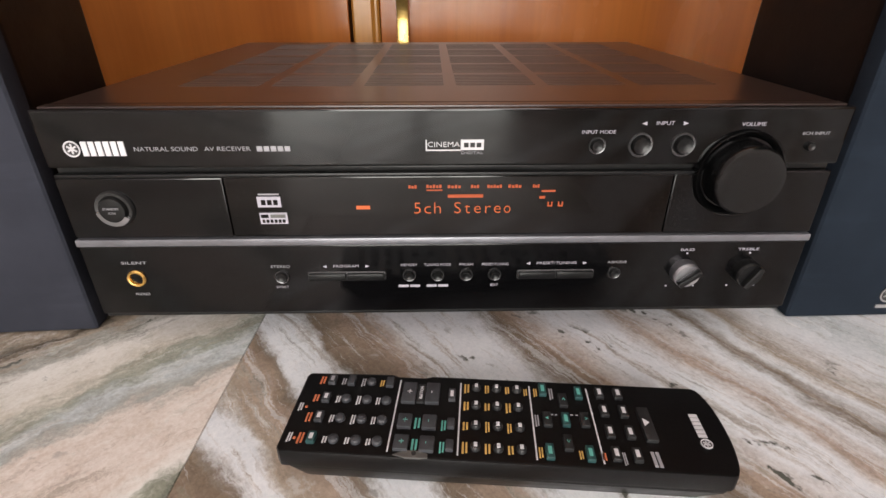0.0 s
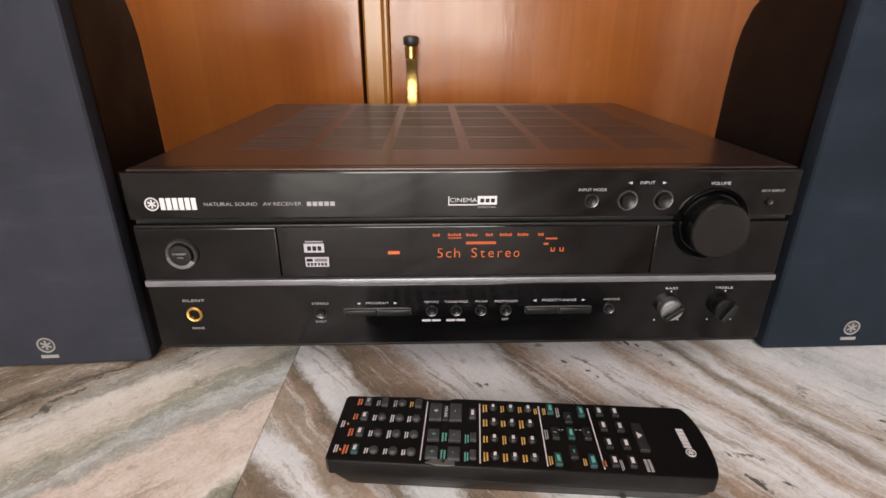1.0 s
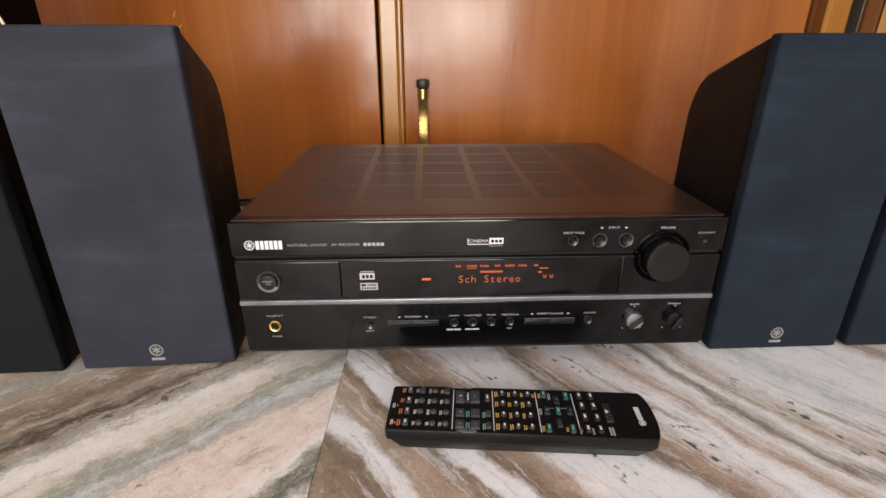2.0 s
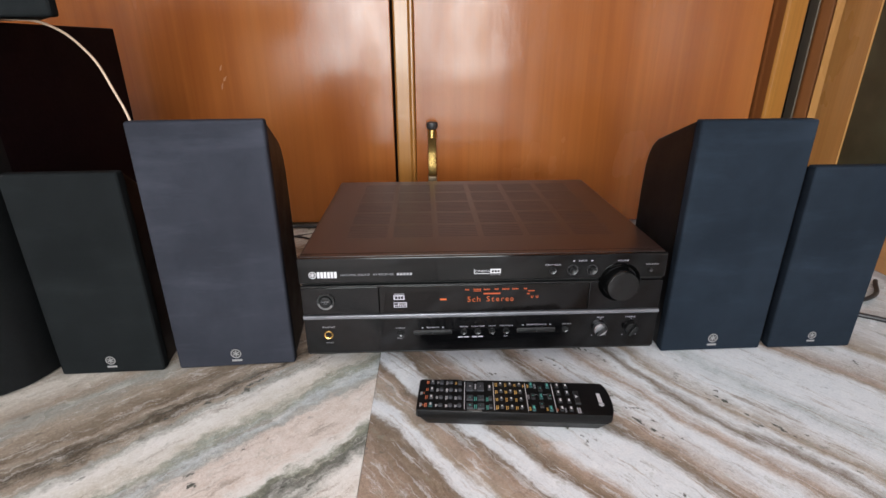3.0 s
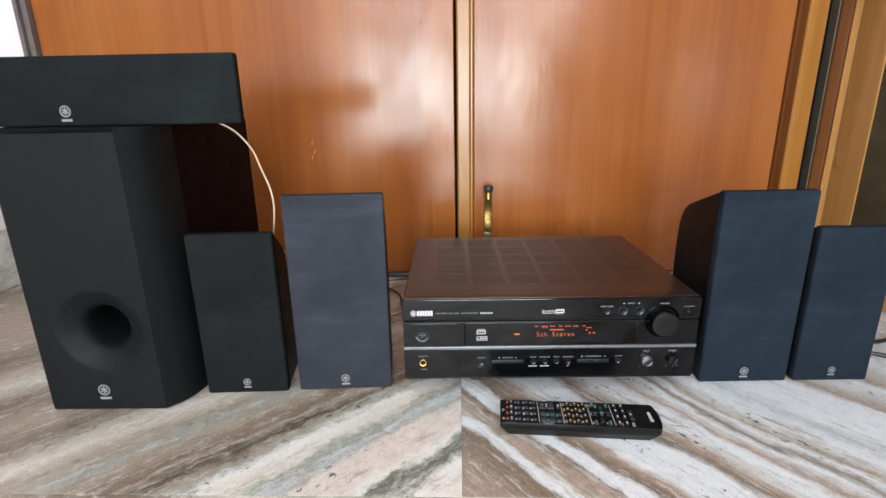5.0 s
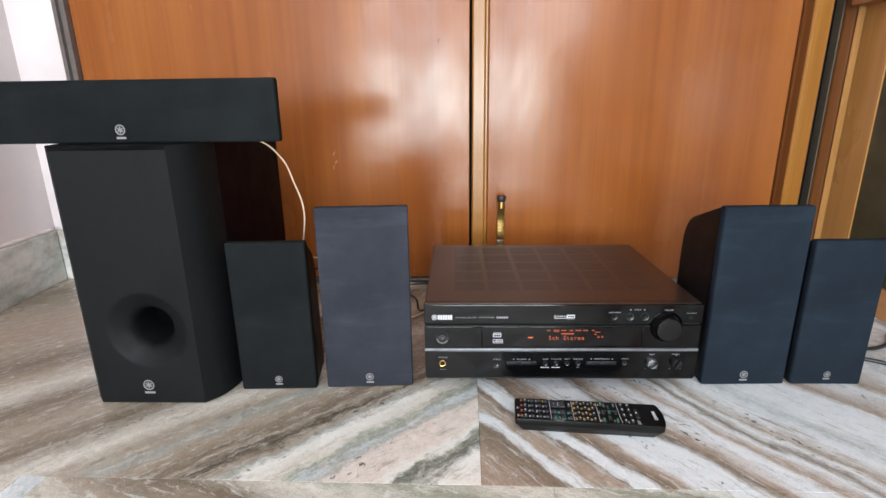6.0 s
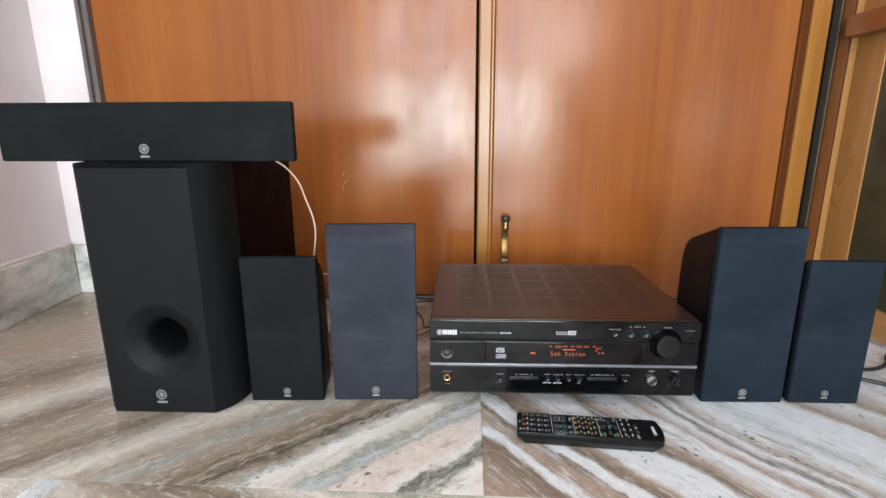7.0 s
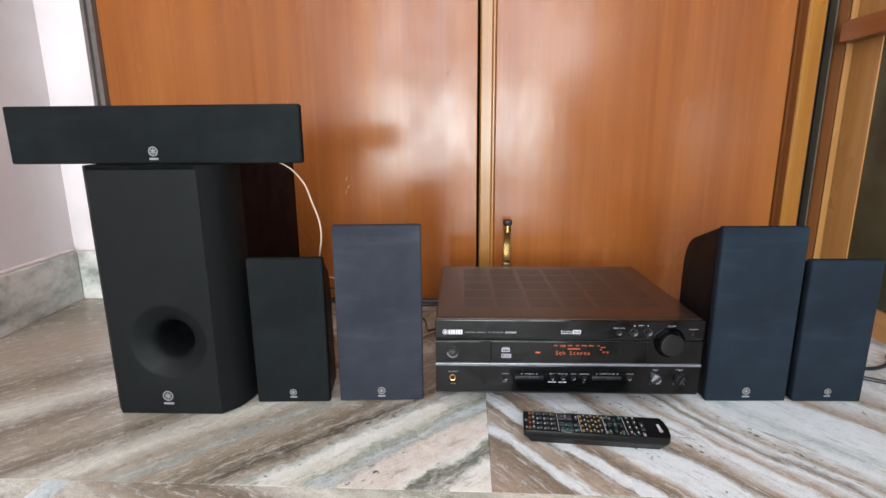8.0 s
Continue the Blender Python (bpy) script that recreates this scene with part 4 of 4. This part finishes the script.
    sign("+", 0.0569, 0.0127, 0.0056, PRINT)
    sign("-", 0.0689, 0.0130, 0.0056, PRINT)
    key(0.0789, 0.0126, 0.0036, 0.0078, KEY, mark=PRINT)
    for y in (-0.0064, -0.0194):
        key(0.0570, y, 0.0068, 0.0084)
        key(0.0689, y, 0.0068, 0.0084)
        sign("+", 0.0570, y, 0.0050, PRINT_TEAL)
        sign("-", 0.0689, y, 0.0050, PRINT_TEAL)
        legend(0.0631, y - 0.0002, 0.0032, 0.0074, PRINT_TEAL)
        legend(0.0758, y - 0.0008, 0.0026, 0.0070, PRINT_TEAL)
        key(0.0793, y, 0.0036, 0.0058)
    # number block
    for j, y in enumerate((0.0190, 0.0066, -0.0064, -0.0192)):
        for i, x in enumerate((0.0912, 0.1017, 0.1122)):
            legend(x - 0.0049, y - 0.0004, 0.0030 if i == 0 or j % 2 else 0.0024, 0.0072 - 0.0009 * ((i + j) % 3), PRINT_YELLOW)
            dome(x, y, 0.0024, KEY_DARK, PRINT)
    legend(0.1166, 0.0178, 0.0020, 0.0052, PRINT_YELLOW)
    # cursor block
    legend(0.1217, 0.0180, 0.0020, 0.0062, PRINT_YELLOW)
    legend(0.1297, 0.0176, 0.0022, 0.0090, PRINT_DIM)
    legend(0.1209, -0.0010, 0.0022, 0.0082, PRINT_DIM)
    legend(0.1209, -0.0200, 0.0022, 0.0066, PRINT_YELLOW)
    legend(0.1389, -0.0200, 0.0020, 0.0052, PRINT_YELLOW)
    for x, y in ((0.1254, 0.0197), (0.1435, 0.0184), (0.1346, -0.0002), (0.1248, -0.0197), (0.1428, -0.0197)):
        key(x, y, 0.0038, 0.0082, KEY_TEAL, mark=PRINT_TEAL)
    for x, y, t in ((0.1350, 0.0126, "<"), (0.1258, -0.0006, "v"), (0.1437, 0.0002, "^"), (0.1337, -0.0142, ">")):
        key(x, y, 0.0042, 0.0086, KEY_DARK)
        sign(t, x, y, 0.0036, PRINT_TEAL)
    legend(0.1296, 0.0035, 0.0034, 0.0007, PRINT_DIM)
    legend(0.1394, 0.0039, 0.0044, 0.0007, PRINT_DIM)
    # tape and disc block
    for j, y in enumerate((0.0192, 0.0070, -0.0063, -0.0190)):
        for x in (0.1543, 0.1636):
            key(x, y, 0.0040, 0.0074, KEY_DARK, mark=PRINT)
    legend(0.1490, -0.0204, 0.0022, 0.0046, PRINT_ORANGE)
    legend(0.1580, -0.0208, 0.0017, 0.0078, PRINT_DIM)
    key(0.1729, -0.0006, 0.0056, 0.0205, KEY_DARK)
    part("key_mark", prism([(0.1712, -0.0028), (0.1712, 0.0022), (0.1740, -0.0003)], T + 0.0016, T + 0.0021), PRINT, r, smooth=False)
    legend(0.1709, -0.0202, 0.0015, 0.0082, PRINT_DIM)
    legend(0.1730, -0.0202, 0.0015, 0.0082, PRINT_DIM)
    mk = emblem(r, (0.1973, -0.0101, T - 0.0002), 0.0027, pose(0, 0, 0, -90, 0, 0), PRINT, "maker_mark")
    for k in range(6):
        b = part("mark_bar", B(0.1953, 0.1993, -0.0062 + k * 0.0025, -0.0043 + k * 0.0025, T - 0.0004, T + 0.0002), PRINT, mk, smooth=False)
        b.matrix_parent_inverse = mk.matrix_basis.inverted()
    # grey thumb inlay on the long edge
    inlay = [(0.0625 + dx, -0.0247 + dy) for dx, dy in ((-0.0085, -0.0010), (-0.0045, 0.0012), (0.0, 0.0019), (0.0045, 0.0015), (0.0072, 0.0002), (0.0072, -0.0018), (0.0040, -0.0021), (-0.0030, -0.0021))]
    ins = part("edge_inlay", prism(inlay, T - 0.003, T + 0.0003), GREY_TRIM, r, "grey pointed side inlay")
    part("inlay_dot", turned([(0.0011, 0), (0.0011, 0.0004)], "z", (0.0635, -0.0246, T + 0.0003), 12), RUBBER, ins)


remote_control()

# ---- cables ----
cord("speaker_cable", [(-0.520, 0.080, 0.4065), (-0.489, 0.100, 0.4020), (-0.455, 0.108, 0.3720), (-0.440, 0.115, 0.3300), (-0.428, 0.115, 0.2880), (-0.433, 0.122, 0.2420), (-0.455, 0.160, 0.1950), (-0.470, 0.220, 0.1620), (-0.476, 0.300, 0.1430), (-0.455, 0.310, 0.1340), (-0.415, 0.300, 0.0900), (-0.36, 0.28, 0.03), (-0.28, 0.30, 0.0045), (-0.24, 0.34, 0.004)], 0.0014, CORD_WHITE, "thin off-white speaker cable hanging over the subwoofer")
cord("speaker_cable", [(-0.50, 0.28, 0.12), (-0.47, 0.35, 0.10), (-0.42, 0.42, 0.04), (-0.38, 0.48, 0.006), (-0.25, 0.52, 0.005), (-0.19, 0.45, 0.02), (-0.15, 0.37, 0.05)], 0.0022, CORD_BLACK, "thin black speaker cable on the floor behind loudspeakers")
cord("power_cable", [(-0.60, 0.535, 0.005), (-0.45, 0.548, 0.005), (-0.30, 0.540, 0.006), (-0.22, 0.535, 0.006), (-0.1, 0.52, 0.006), (0.0, 0.45, 0.02), (0.02, 0.365, 0.05)], 0.0033, CORD_BLACK, "black mains cable lying along the door")
cord("speaker_cable", [(-0.40, 0.50, 0.004), (-0.32, 0.47, 0.004), (-0.275, 0.42, 0.004), (-0.245, 0.34, 0.006), (-0.20, 0.365, 0.04)], 0.0022, CORD_BLACK, "thin black speaker cable curving to the receiver")
cord("speaker_cable", [(0.44, 0.17, 0.02), (0.52, 0.20, 0.006), (0.585, 0.172, 0.0045), (0.64, 0.185, 0.0045), (0.69, 0.24, 0.0045)], 0.0035, CORD_BLACK, "black speaker cable on the marble beside the small loudspeaker")
cord("speaker_cable", [(0.45, 0.18, 0.02), (0.52, 0.15, 0.006), (0.575, 0.125, 0.0045), (0.64, 0.08, 0.0045), (0.69, 0.06, 0.0045)], 0.0035, CORD_BLACK, "second black speaker cable on the marble")

# ---- marble slabs ----
JOINT = -0.1970


def slab(x0, x1, y0, y1, mat):
    g = 0.00015
    part("slab", B(x0 + g, x1 - g, y0 + g, y1 - g, -0.0125, 0.0, bevel=0.0004, seg=1), mat, floor, smooth=False)


slab(X0, -0.1325, JOINT, 0.636, MARBLE_WARM)
slab(-0.1325, 1.10, JOINT, 0.636, MARBLE_COOL)
slab(1.10, X1, JOINT, 0.636, MARBLE_WARM)
edges = [X0, -0.725, -0.690, -0.045, 0.165, 0.80, 1.5, X1]
for k, (a, b) in enumerate(zip(edges, edges[1:])):
    slab(a, b, JOINT - 0.115, JOINT, MARBLE_COOL if k % 3 == 1 else MARBLE_EDGE)
for j in range(4):
    y1 = JOINT - 0.115 - j * 0.80
    for k, (a, b) in enumerate(((X0, -0.1325), (-0.1325, 1.10), (1.10, X1))):
        slab(a, b, max(Y0, y1 - 0.80), y1, (MARBLE_WARM, MARBLE_COOL)[(j + k) % 2])
